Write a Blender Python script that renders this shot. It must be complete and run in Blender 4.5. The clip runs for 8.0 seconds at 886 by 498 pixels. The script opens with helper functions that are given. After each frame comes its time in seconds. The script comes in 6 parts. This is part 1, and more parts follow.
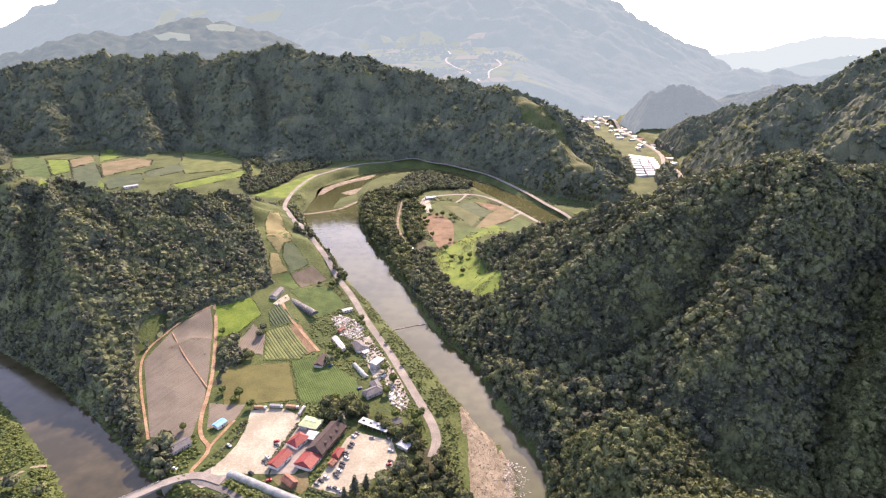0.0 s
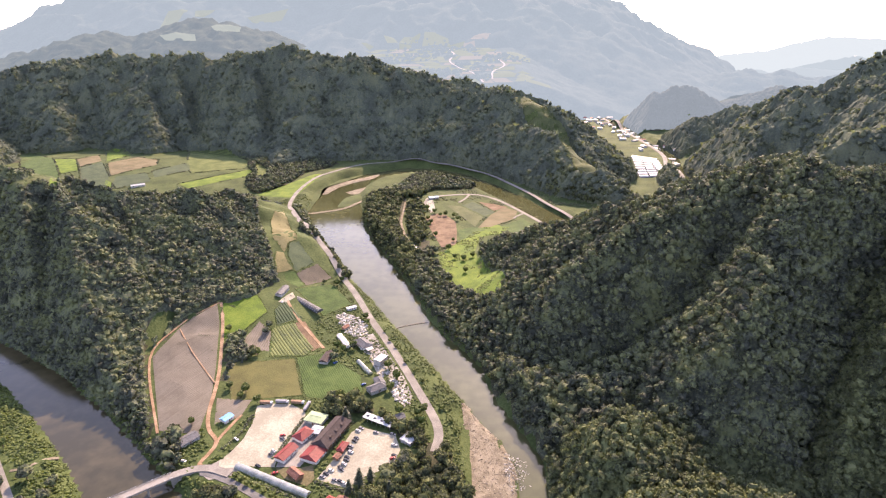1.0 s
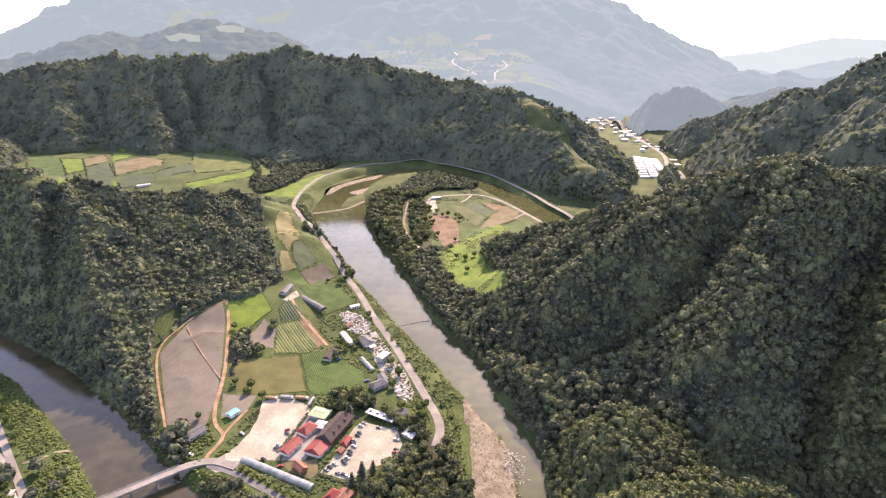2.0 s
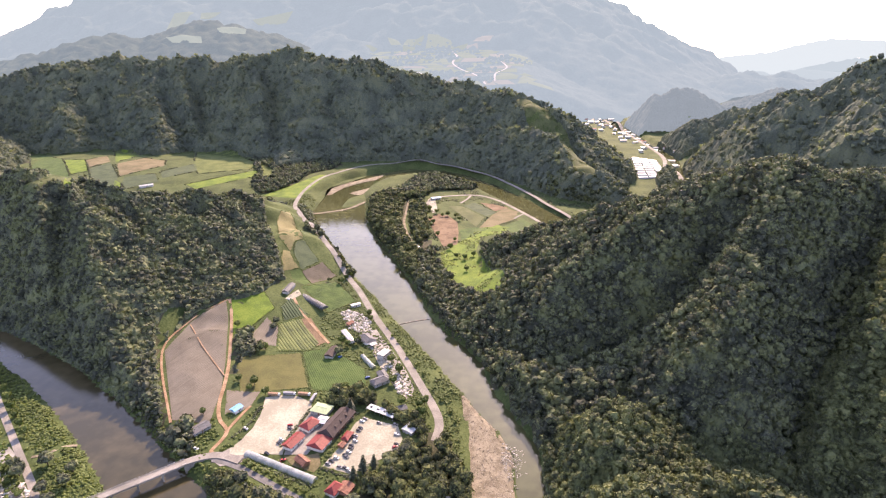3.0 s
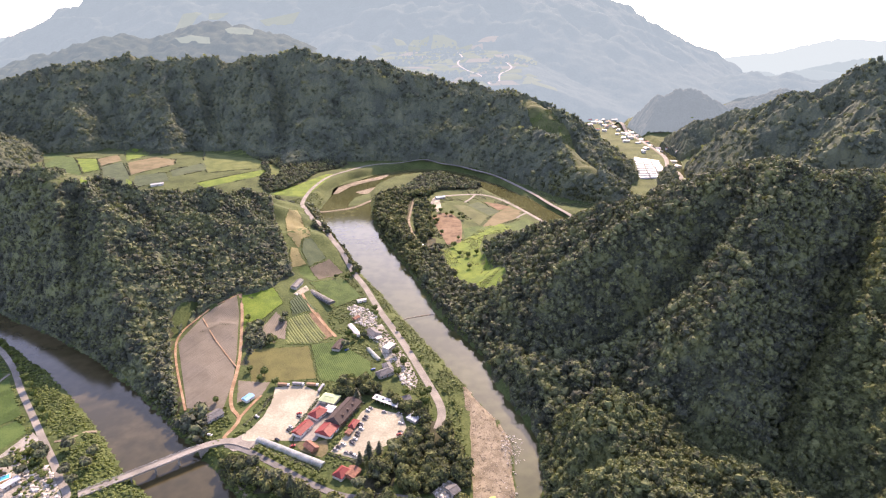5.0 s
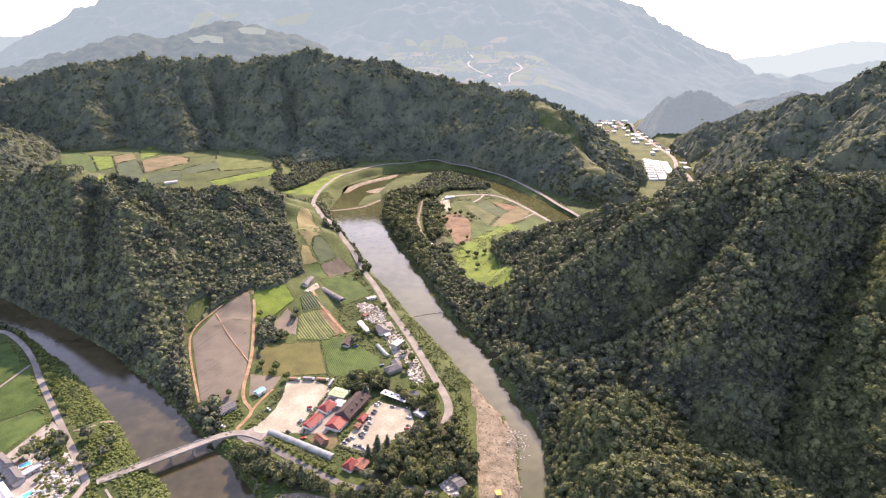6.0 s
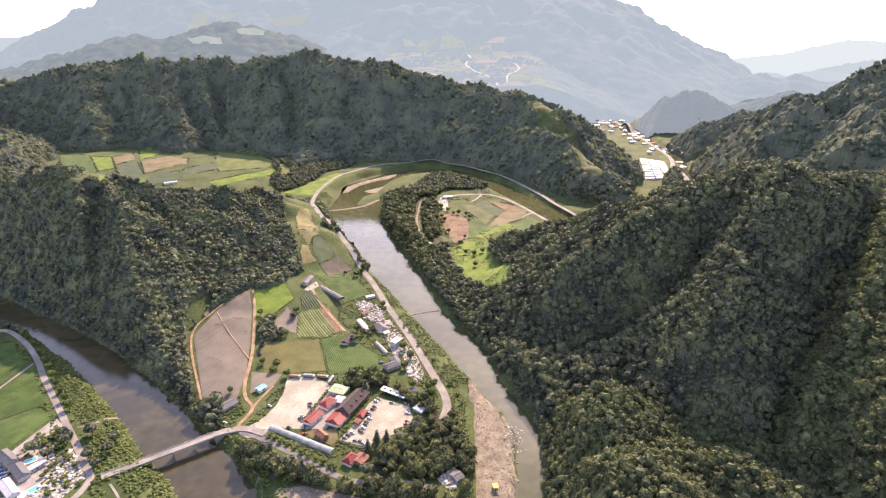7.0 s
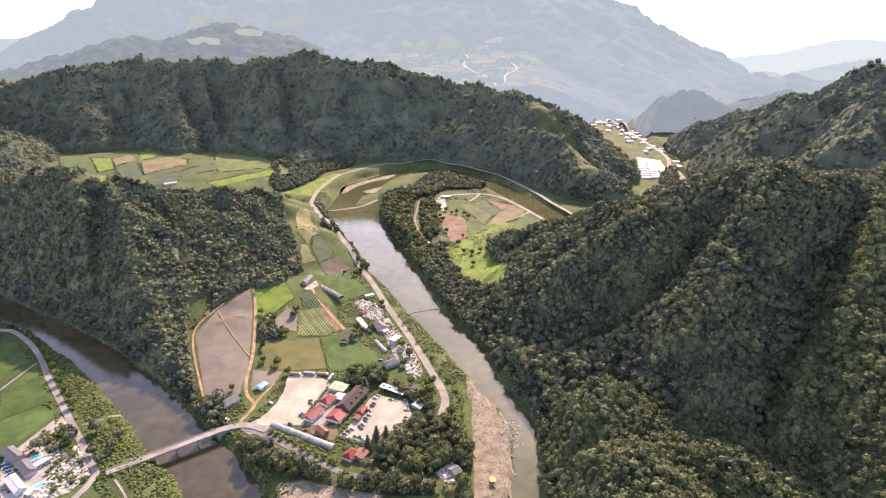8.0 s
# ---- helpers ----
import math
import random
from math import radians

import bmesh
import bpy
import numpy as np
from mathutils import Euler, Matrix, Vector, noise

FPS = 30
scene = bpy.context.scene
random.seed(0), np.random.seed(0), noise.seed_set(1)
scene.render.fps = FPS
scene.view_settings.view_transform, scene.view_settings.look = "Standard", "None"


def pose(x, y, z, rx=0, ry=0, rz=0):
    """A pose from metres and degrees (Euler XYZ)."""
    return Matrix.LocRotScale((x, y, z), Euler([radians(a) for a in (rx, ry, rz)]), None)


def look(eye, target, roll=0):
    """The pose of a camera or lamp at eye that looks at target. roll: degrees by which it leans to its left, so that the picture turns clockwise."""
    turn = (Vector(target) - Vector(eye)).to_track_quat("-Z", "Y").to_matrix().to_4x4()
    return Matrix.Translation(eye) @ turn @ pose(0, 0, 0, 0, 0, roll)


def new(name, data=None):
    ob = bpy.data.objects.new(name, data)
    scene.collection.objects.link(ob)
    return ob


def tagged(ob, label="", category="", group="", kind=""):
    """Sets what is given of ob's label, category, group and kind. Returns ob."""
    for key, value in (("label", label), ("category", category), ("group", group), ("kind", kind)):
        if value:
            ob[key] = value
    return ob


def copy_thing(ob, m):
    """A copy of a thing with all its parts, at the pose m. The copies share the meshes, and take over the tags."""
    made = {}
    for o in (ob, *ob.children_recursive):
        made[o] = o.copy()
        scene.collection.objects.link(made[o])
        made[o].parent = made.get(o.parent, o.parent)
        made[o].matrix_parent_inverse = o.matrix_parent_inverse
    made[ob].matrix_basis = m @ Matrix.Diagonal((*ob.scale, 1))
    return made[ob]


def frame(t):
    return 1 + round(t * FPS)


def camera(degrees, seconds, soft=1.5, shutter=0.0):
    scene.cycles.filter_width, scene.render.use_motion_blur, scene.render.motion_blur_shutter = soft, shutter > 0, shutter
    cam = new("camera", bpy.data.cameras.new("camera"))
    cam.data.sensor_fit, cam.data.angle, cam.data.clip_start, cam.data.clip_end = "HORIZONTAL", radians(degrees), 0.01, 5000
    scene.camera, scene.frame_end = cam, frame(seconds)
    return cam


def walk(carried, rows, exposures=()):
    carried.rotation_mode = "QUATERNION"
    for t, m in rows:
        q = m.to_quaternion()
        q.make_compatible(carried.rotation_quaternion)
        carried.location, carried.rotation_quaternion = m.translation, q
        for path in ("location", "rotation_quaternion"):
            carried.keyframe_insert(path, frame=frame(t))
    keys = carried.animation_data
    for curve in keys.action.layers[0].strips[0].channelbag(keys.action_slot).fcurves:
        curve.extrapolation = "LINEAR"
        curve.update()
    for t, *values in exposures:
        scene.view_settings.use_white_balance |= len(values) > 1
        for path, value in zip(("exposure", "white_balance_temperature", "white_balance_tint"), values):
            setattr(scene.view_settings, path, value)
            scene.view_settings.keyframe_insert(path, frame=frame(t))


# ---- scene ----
cam = camera(76.17, 8.0, soft=1.2)
PATH = [
    (0.0, -0.380, -2.874, 291.818, 68.593, 1.080, -0.102),
    (0.5, -0.369, -6.842, 293.057, 68.602, 1.054, 0.123),
    (1.0, -0.277, -11.315, 294.362, 68.587, 1.005, 0.269),
    (1.5, 0.234, -15.755, 295.774, 68.588, 0.992, 0.458),
    (3.0, 1.751, -29.986, 299.577, 68.669, 0.986, 0.611),
    (3.5, 2.504, -34.375, 300.778, 68.635, 1.027, 0.516),
    (4.0, 3.461, -39.053, 301.602, 68.676, 1.139, 0.237),
    (4.5, 3.593, -43.890, 302.970, 68.632, 1.089, 0.495),
    (6.0, 4.101, -58.491, 307.415, 68.623, 0.775, 2.175),
    (6.5, 4.678, -62.382, 308.371, 68.633, 0.817, 2.123),
    (7.0, 5.111, -66.407, 309.282, 68.607, 0.872, 1.986),
    (7.5, 5.722, -70.227, 310.521, 68.599, 0.907, 2.059),
    (8.0, 6.355, -74.291, 311.669, 68.573, 1.026, 1.802),
]
STOPS, KELVIN, TINT = 1.5, 6450, 33
walk(cam, [(t, pose(*p)) for t, *p in PATH], [(0.0, STOPS, KELVIN, TINT), (8.0, STOPS, KELVIN, TINT)])


# ---- sky and sun ----
SUN_AZIMUTH, SUN_HEIGHT = 11.0, 33.5     # degrees to the right of +y, and above the horizon
world = bpy.data.worlds.new("world")
scene.world = world
world.use_nodes = True
wn, wl = world.node_tree.nodes, world.node_tree.links
wn.clear()
sky = wn.new("ShaderNodeTexSky")
sky.sky_type, sky.sun_disc = "NISHITA", False
sky.sun_elevation, sky.sun_rotation = radians(SUN_HEIGHT), radians(SUN_AZIMUTH)
sky.air_density, sky.dust_density, sky.ozone_density, sky.altitude = 1.0, 1.2, 1.0, 300
background = wn.new("ShaderNodeBackground")
background.inputs["Strength"].default_value = 0.16
sky_out = wn.new("ShaderNodeOutputWorld")
haze = wn.new("ShaderNodeHueSaturation")     # summer haze bleaches the blue
haze.inputs["Saturation"].default_value = 0.72
wl.new(sky.outputs[0], haze.inputs["Color"])
wl.new(haze.outputs[0], background.inputs[0])
wl.new(background.outputs[0], sky_out.inputs[0])

sun = new("sun", bpy.data.lights.new("sun", "SUN"))
sun.data.energy, sun.data.angle, sun.data.color = 4.1, radians(0.6), (1.0, 0.79, 0.5)
_a, _e = radians(SUN_AZIMUTH), radians(SUN_HEIGHT)
sun.matrix_world = look((500 * math.sin(_a), 500 * math.cos(_a), 900), (500 * math.sin(_a) - math.sin(_a) * math.cos(_e), 500 * math.cos(_a) - math.cos(_a) * math.cos(_e), 900 - math.sin(_e)))


# ---- materials ----
def material(name, colors, scale=0.1, rough=0.9, bump=0.0, bump_scale=1.0, fine=None, translucent=0.0, spec=0.3, metal=0.0, island=0.0):
    """A surface whose colour wanders between the given colours at two scales, with fine relief. Scales are per metre."""
    m = bpy.data.materials.new(name)
    m.use_nodes = True
    n, l = m.node_tree.nodes, m.node_tree.links
    b = n["Principled BSDF"]
    b.inputs["Roughness"].default_value = rough
    b.inputs["Specular IOR Level"].default_value = spec
    b.inputs["Metallic"].default_value = metal
    geo = n.new("ShaderNodeNewGeometry")
    coarse = n.new("ShaderNodeTexNoise")
    coarse.inputs["Scale"].default_value, coarse.inputs["Detail"].default_value = scale, 4.0
    l.new(geo.outputs["Position"], coarse.inputs["Vector"])
    small = n.new("ShaderNodeTexNoise")
    small.inputs["Scale"].default_value, small.inputs["Detail"].default_value = fine or scale * 9, 3.0
    l.new(geo.outputs["Position"], small.inputs["Vector"])
    both = n.new("ShaderNodeMath")
    both.operation = "MULTIPLY_ADD"
    l.new(small.outputs["Fac"], both.inputs[0])
    both.inputs[1].default_value = 0.55
    half = n.new("ShaderNodeMath")
    half.operation = "MULTIPLY_ADD"
    l.new(coarse.outputs["Fac"], half.inputs[0])
    half.inputs[1].default_value, half.inputs[2].default_value = 0.75, -0.15
    l.new(half.outputs[0], both.inputs[2])
    last = both
    if island:
        jump = n.new("ShaderNodeMath")
        jump.operation = "MULTIPLY_ADD"
        l.new(geo.outputs["Random Per Island"], jump.inputs[0])
        jump.inputs[1].default_value = island
        shift = n.new("ShaderNodeMath")
        shift.operation = "SUBTRACT"
        l.new(both.outputs[0], shift.inputs[0])
        shift.inputs[1].default_value = island / 2
        l.new(shift.outputs[0], jump.inputs[2])
        last = jump
    ramp = n.new("ShaderNodeValToRGB")
    e = ramp.color_ramp.elements
    while len(e) < len(colors):
        e.new(0.5)
    for i, c in enumerate(colors):
        e[i].position = 0.385 + 0.23 * i / max(1, len(colors) - 1)
        e[i].color = (*c, 1)
    l.new(last.outputs[0], ramp.inputs[0])
    l.new(ramp.outputs[0], b.inputs["Base Color"])
    if bump:
        tex = n.new("ShaderNodeTexNoise")
        tex.inputs["Scale"].default_value, tex.inputs["Detail"].default_value = bump_scale, 4.0
        l.new(geo.outputs["Position"], tex.inputs["Vector"])
        bm_node = n.new("ShaderNodeBump")
        bm_node.inputs["Strength"].default_value, bm_node.inputs["Distance"].default_value = 1.0, bump
        l.new(tex.outputs["Fac"], bm_node.inputs["Height"])
        l.new(bm_node.outputs[0], b.inputs["Normal"])
    if translucent:
        t = n.new("ShaderNodeBsdfTranslucent")
        warm = n.new("ShaderNodeMix")
        warm.data_type, warm.blend_type = "RGBA", "MULTIPLY"
        warm.inputs[0].default_value = 1.0
        l.new(ramp.outputs[0], warm.inputs[6])
        warm.inputs[7].default_value = (1.4, 1.45, 0.65, 1)
        l.new(warm.outputs[2], t.inputs[0])
        mix = n.new("ShaderNodeMixShader")
        mix.inputs[0].default_value = translucent
        l.new(b.outputs[0], mix.inputs[1])
        l.new(t.outputs[0], mix.inputs[2])
        l.new(mix.outputs[0], n["Material Output"].inputs[0])
    return m


GRASS = material("grass", [(0.034, 0.052, 0.013), (0.053, 0.077, 0.02), (0.078, 0.102, 0.032)], 0.03, 0.95, 0.5, 0.5, 0.4)
LEAF_WOOD = material("woodland_leaves", [(0.048, 0.056, 0.042), (0.092, 0.107, 0.066), (0.15, 0.17, 0.08)], 0.05, 0.75, fine=0.5, translucent=0.14, island=0.27, spec=0.2)
LEAF_WOOD_ROOF = material("woodland_leaves_roof", [(0.048, 0.056, 0.042), (0.092, 0.107, 0.066), (0.15, 0.17, 0.08)], 0.05, 0.8, fine=0.5, translucent=0.12, spec=0.2)
# brighter, yellower than the woodland leaves: sunlight on the knoll put into colour
LEAF_KNOLL = material("broadleaf_sunlit_tone", [(0.058, 0.069, 0.04), (0.104, 0.124, 0.058), (0.152, 0.172, 0.076)], 0.06, 0.75, fine=0.5, translucent=0.18, island=0.28, spec=0.2)
LEAF_KNOLL_ROOF = material("broadleaf_sunlit_tone_roof", [(0.058, 0.069, 0.04), (0.104, 0.124, 0.058), (0.152, 0.172, 0.076)], 0.06, 0.9, fine=0.5, translucent=0.16, spec=0.15)
LEAF_GROVE = material("grove_leaves", [(0.04, 0.049, 0.027), (0.08, 0.094, 0.042), (0.138, 0.152, 0.058)], 0.05, 0.85, fine=0.5, translucent=0.15, island=0.4, spec=0.2)
# paler leaves for the far hills: distance haze put into the base colour
LEAF_FAR = material("haze_tinted_leaves", [(0.094, 0.112, 0.086), (0.13, 0.152, 0.108), (0.17, 0.19, 0.12)], 0.02, 0.9, fine=0.35, translucent=0.3, island=0.35, spec=0.15)
LEAF_FAR_ROOF = material("haze_tinted_leaves_roof", [(0.094, 0.112, 0.086), (0.13, 0.152, 0.108), (0.17, 0.19, 0.12)], 0.02, 0.9, fine=0.35, translucent=0.3, spec=0.15)
FOREST_FLOOR = material("forest_floor", [(0.03, 0.034, 0.018), (0.05, 0.052, 0.028), (0.07, 0.066, 0.04)], 0.1, 0.95, 0.6, 0.6, 0.8)
LEAF_BRIGHT = material("bright_leaves", [(0.054, 0.08, 0.017), (0.088, 0.122, 0.024), (0.125, 0.16, 0.038)], 0.05, 0.7, fine=0.5, translucent=0.25, island=0.3, spec=0.4)
LEAF_PINE = material("pine_needles", [(0.03, 0.042, 0.024), (0.045, 0.06, 0.032), (0.07, 0.085, 0.045)], 0.06, 0.7, fine=0.6, translucent=0.1, island=0.3, spec=0.5)
BARK = material("bark", [(0.06, 0.045, 0.03), (0.13, 0.1, 0.07)], 0.6, 0.95, 0.05, 4.0)
CONCRETE = material("pale_concrete", [(0.165, 0.155, 0.136), (0.215, 0.202, 0.178), (0.27, 0.253, 0.225)], 0.08, 0.9, 0.02, 3.0, 1.2)
LOT = material("bleached_gravel_lot", [(0.25, 0.236, 0.18), (0.31, 0.295, 0.228), (0.375, 0.357, 0.283)], 0.05, 0.95, 0.03, 2.0, 0.8)
ASPHALT = material("worn_asphalt", [(0.1, 0.1, 0.1), (0.14, 0.138, 0.135), (0.18, 0.175, 0.17)], 0.1, 0.9, 0.02, 3.0, 1.4)
DIRT = material("orange_earth", [(0.21, 0.13, 0.075), (0.28, 0.185, 0.11), (0.34, 0.245, 0.16)], 0.1, 0.95, 0.05, 1.5, 1.0)
GRAVEL = material("river_gravel", [(0.125, 0.106, 0.074), (0.19, 0.164, 0.117), (0.26, 0.227, 0.166)], 0.12, 0.95, 0.15, 1.2, 1.6)
PAVING = material("white_stone_paving", [(0.2, 0.19, 0.165), (0.27, 0.257, 0.228), (0.34, 0.325, 0.29)], 0.1, 0.9, 0.03, 2.0, 1.2)
MULCH = material("silver_mulch_film", [(0.106, 0.093, 0.068), (0.128, 0.112, 0.084), (0.15, 0.132, 0.103)], 0.05, 0.7, 0.04, 1.0, 0.9)
LIME = material("lime_green_crop", [(0.06, 0.105, 0.009), (0.092, 0.152, 0.012), (0.132, 0.186, 0.02)], 0.06, 0.9, 0.2, 1.0, 0.8)
CROP = material("lush_green_crop", [(0.031, 0.062, 0.011), (0.046, 0.087, 0.016), (0.066, 0.108, 0.024)], 0.08, 0.9, 0.3, 1.0, 0.9)
OLIVE = material("olive_brown_crop", [(0.066, 0.064, 0.019), (0.085, 0.088, 0.025), (0.105, 0.103, 0.032)], 0.06, 0.9, 0.2, 1.0, 0.9)
RICE = material("yellowing_rice", [(0.12, 0.11, 0.045), (0.16, 0.145, 0.06), (0.2, 0.18, 0.08)], 0.05, 0.9, 0.2, 1.0, 0.7)
SOIL = material("red_brown_soil", [(0.105, 0.07, 0.042), (0.152, 0.102, 0.06), (0.2, 0.14, 0.087)], 0.08, 0.95, 0.1, 1.0, 0.9)
DARKCROP = material("dark_green_crop", [(0.0338, 0.0562, 0.0263), (0.0488, 0.075, 0.0338), (0.0638, 0.09, 0.0413)], 0.06, 0.9, 0.2, 1.0, 0.8)
WATER = material("murky_river_water", [(0.052, 0.055, 0.022), (0.068, 0.072, 0.03), (0.086, 0.09, 0.04)], 0.012, 0.07, 0.012, 1.2, 0.08, spec=0.25)
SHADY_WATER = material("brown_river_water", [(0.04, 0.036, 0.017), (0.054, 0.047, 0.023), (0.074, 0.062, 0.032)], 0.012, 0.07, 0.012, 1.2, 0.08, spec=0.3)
MEADOW = material("hill_meadow", [(0.06, 0.085, 0.022), (0.088, 0.118, 0.03), (0.118, 0.142, 0.045)], 0.05, 0.95, 0.2, 1.0, 0.5)
SOILGREY = material("grey_brown_tilth", [(0.07, 0.062, 0.045), (0.095, 0.083, 0.06), (0.12, 0.105, 0.078)], 0.06, 0.95, 0.1, 1.0, 0.9)
FALLOW = material("tan_fallow_ground", [(0.1, 0.09, 0.042), (0.135, 0.115, 0.06), (0.17, 0.145, 0.08)], 0.05, 0.95, 0.2, 1.0, 0.6)
PASTURE = material("pale_pasture", [(0.06, 0.075, 0.03), (0.0825, 0.0975, 0.0375), (0.105, 0.12, 0.0525)], 0.05, 0.95, 0.4, 0.6, 0.6)


# ---- the lie of the land ----
def vnoise(x, y, seed=0):
    """Smooth value noise in 0..1 on arrays."""
    xi, yi = np.floor(x).astype(np.int64), np.floor(y).astype(np.int64)
    fx, fy = x - xi, y - yi
    fx, fy = fx * fx * (3 - 2 * fx), fy * fy * (3 - 2 * fy)

    def pick(a, b):
        h = (a * 374761393 + b * 668265263 + seed * 982451653) & 0x7FFFFFFF
        h = ((h ^ (h >> 13)) * 1274126177) & 0x7FFFFFFF
        return ((h ^ (h >> 16)) & 0xFFFF) / 65535.0

    top = pick(xi, yi) * (1 - fx) + pick(xi + 1, yi) * fx
    low = pick(xi, yi + 1) * (1 - fx) + pick(xi + 1, yi + 1) * fx
    return top * (1 - fy) + low * fy


def fbm(x, y, octaves=4, seed=0):
    total, amp, norm = 0.0, 1.0, 0.0
    for o in range(octaves):
        total = total + amp * vnoise(x * 2 ** o + 17 * o, y * 2 ** o - 11 * o, seed + o)
        norm += amp
        amp *= 0.5
    return total / norm


def along(x, y, line):
    """Distance to a polyline, and its further columns at the nearest place."""
    line = np.array(line, float)
    best = np.full(np.shape(x), 1e9)
    value = np.zeros(np.shape(x) + (line.shape[1] - 2,))
    for a, b in zip(line[:-1], line[1:]):
        d = b[:2] - a[:2]
        s = np.clip(((x - a[0]) * d[0] + (y - a[1]) * d[1]) / (d @ d), 0, 1)
        dist = np.hypot(x - a[0] - s * d[0], y - a[1] - s * d[1])
        near = dist < best
        best = np.where(near, dist, best)
        value = np.where(near[..., None], a[2:] + s[..., None] * (b[2:] - a[2:]), value)
    return best, value


def ridge(x, y, line, slope, round_off):
    """The height of a hill with that crest line (x, y, z), falling off on both sides."""
    line = np.array(line, float)
    best = np.full(np.shape(x), -1e3)
    for a, b in zip(line[:-1], line[1:]):
        d = b[:2] - a[:2]
        s = np.clip(((x - a[0]) * d[0] + (y - a[1]) * d[1]) / (d @ d), 0, 1)
        dist = np.hypot(x - a[0] - s * d[0], y - a[1] - s * d[1])
        z = a[2] + s * (b[2] - a[2]) - slope * (np.sqrt(dist ** 2 + round_off ** 2) - round_off)
        best = np.maximum(best, z)
    return best


def inside(x, y, poly):
    hit = np.zeros(np.shape(x), bool)
    for (ax, ay), (bx, by) in zip(poly, poly[1:] + poly[:1]):
        if ay != by:
            hit ^= ((ay > y) != (by > y)) & (x < (bx - ax) * (y - ay) / (by - ay) + ax)
    return hit


# crest lines: steepness, rounding, then (x, y, z) along the crest
HILLS = {}
HILLS["far_ridge"] = (0.82, 45, [(-2200, 1900, 150), (-1400, 1800, 160), (-1139, 1780, 222), (-816, 1720, 220), (-590, 1650, 222), (-410, 1580, 231), (-221, 1540, 208), (-41, 1500, 160), (102, 1430, 148), (189, 1330, 130), (235, 1290, 106), (278, 1200, 76), (304, 1110, 44), (318, 1030, 14)])
HILLS["far_spur"] = (0.85, 14, [(-1139, 1780, 215), (-1105, 1640, 165), (-1020, 1500, 105), (-988, 1435, 58), (-975, 1405, 28)])
HILLS["far_spur_2"] = (0.85, 14, [(-590, 1650, 218), (-548, 1545, 164), (-512, 1445, 102), (-490, 1365, 40)])
HILLS["far_spur_4"] = (0.85, 14, [(-816, 1720, 215), (-830, 1600, 162), (-772, 1472, 106), (-716, 1362, 60), (-692, 1305, 28)])
HILLS["far_spur_3"] = (0.8, 25, [(-320, 1560, 215), (-330, 1400, 130), (-350, 1300, 60), (-380, 1200, 22)])
HILLS["river_cliff"] = (1.0, 15, [(-350, 1290, 40), (-270, 1320, 75), (-170, 1345, 72), (0, 1320, 70), (110, 1245, 76), (190, 1140, 84), (245, 1010, 66), (282, 940, 38), (312, 895, 12)])
HILLS["west_hill"] = (0.5, 60, [(-2400, 1500, 230), (-1700, 1420, 190), (-1250, 1290, 95), (-1060, 1220, 50), (-1000, 1080, 38), (-950, 960, 22)])
HILLS["west_spur"] = (0.8, 25, [(-1250, 1290, 95), (-1060, 1180, 78), (-945, 1060, 62), (-895, 980, 46), (-865, 900, 20)])
HILLS["left_hill"] = (0.68, 42, [(-900, 700, 150), (-640, 590, 158), (-493, 565, 150), (-450, 620, 112), (-378, 640, 99), (-340, 680, 94), (-313, 740, 80), (-304, 800, 58), (-300, 850, 25)])
HILLS["left_spur"] = (0.8, 14, [(-499, 660, 108), (-432, 585, 86), (-365, 509, 62), (-329, 461, 42), (-300, 415, 23), (-268, 374, 10)])
HILLS["left_skirt"] = (0.22, 30, [(-300, 640, 62), (-268, 560, 32), (-255, 470, 20), (-230, 370, 11)])
HILLS["right_ridge"] = (0.8, 30, [(800, 640, 170), (560, 600, 150), (450, 556, 145), (362, 496, 166), (303, 474, 174), (262, 488, 160), (228, 510, 142), (190, 530, 126)])
HILLS["ridge_end"] = (1.25, 18, [(190, 530, 126), (160, 552, 107), (128, 595, 82), (102, 632, 59), (72, 672, 34), (52, 705, 12)])
HILLS["centre_spur"] = (1.05, 20, [(303, 474, 176), (264, 428, 158), (246, 396, 134), (228, 356, 110), (210, 326, 76), (192, 296, 36), (186, 284, 28)])
HILLS["spur_shoulder"] = (1.1, 14, [(262, 420, 152), (276, 394, 124), (258, 358, 104), (246, 332, 76)])
HILLS["spur_arm"] = (1.0, 12, [(224, 362, 101), (190, 384, 66), (152, 370, 44), (120, 352, 35), (82, 364, 30), (60, 398, 18), (46, 425, 10)])
HILLS["buttress"] = (1.3, 16, [(228, 510, 146), (214, 470, 138), (188, 474, 126), (152, 468, 110), (122, 456, 90), (104, 428, 54), (88, 402, 24)])
HILLS["near_spur"] = (0.95, 14, [(560, 600, 150), (450, 480, 132), (385, 405, 112), (336, 346, 86), (312, 290, 70), (314, 230, 58), (330, 120, 60)])
HILLS["knoll"] = (0.95, 22, [(165, 304, 38), (140, 286, 38), (111, 283, 54), (98, 246, 51), (108, 212, 54), (140, 120, 60)])
HILLS["knoll_arm"] = (0.7, 14, [(111, 283, 46), (144, 275, 35), (172, 255, 26), (200, 225, 14)])
HILLS["knoll_lobe"] = (0.75, 14, [(118, 216, 50), (136, 240, 42), (152, 242, 38), (169, 236, 38), (186, 231, 37), (196, 225, 34), (200, 205, 28)])
HILLS["east_ridge"] = (0.8, 20, [(1500, 1100, 260), (950, 1040, 225), (815, 1010, 206), (728, 1010, 212), (690, 1010, 192), (640, 1010, 182), (595, 1015, 150), (560, 1030, 110), (520, 1060, 40), (505, 1080, 12)])
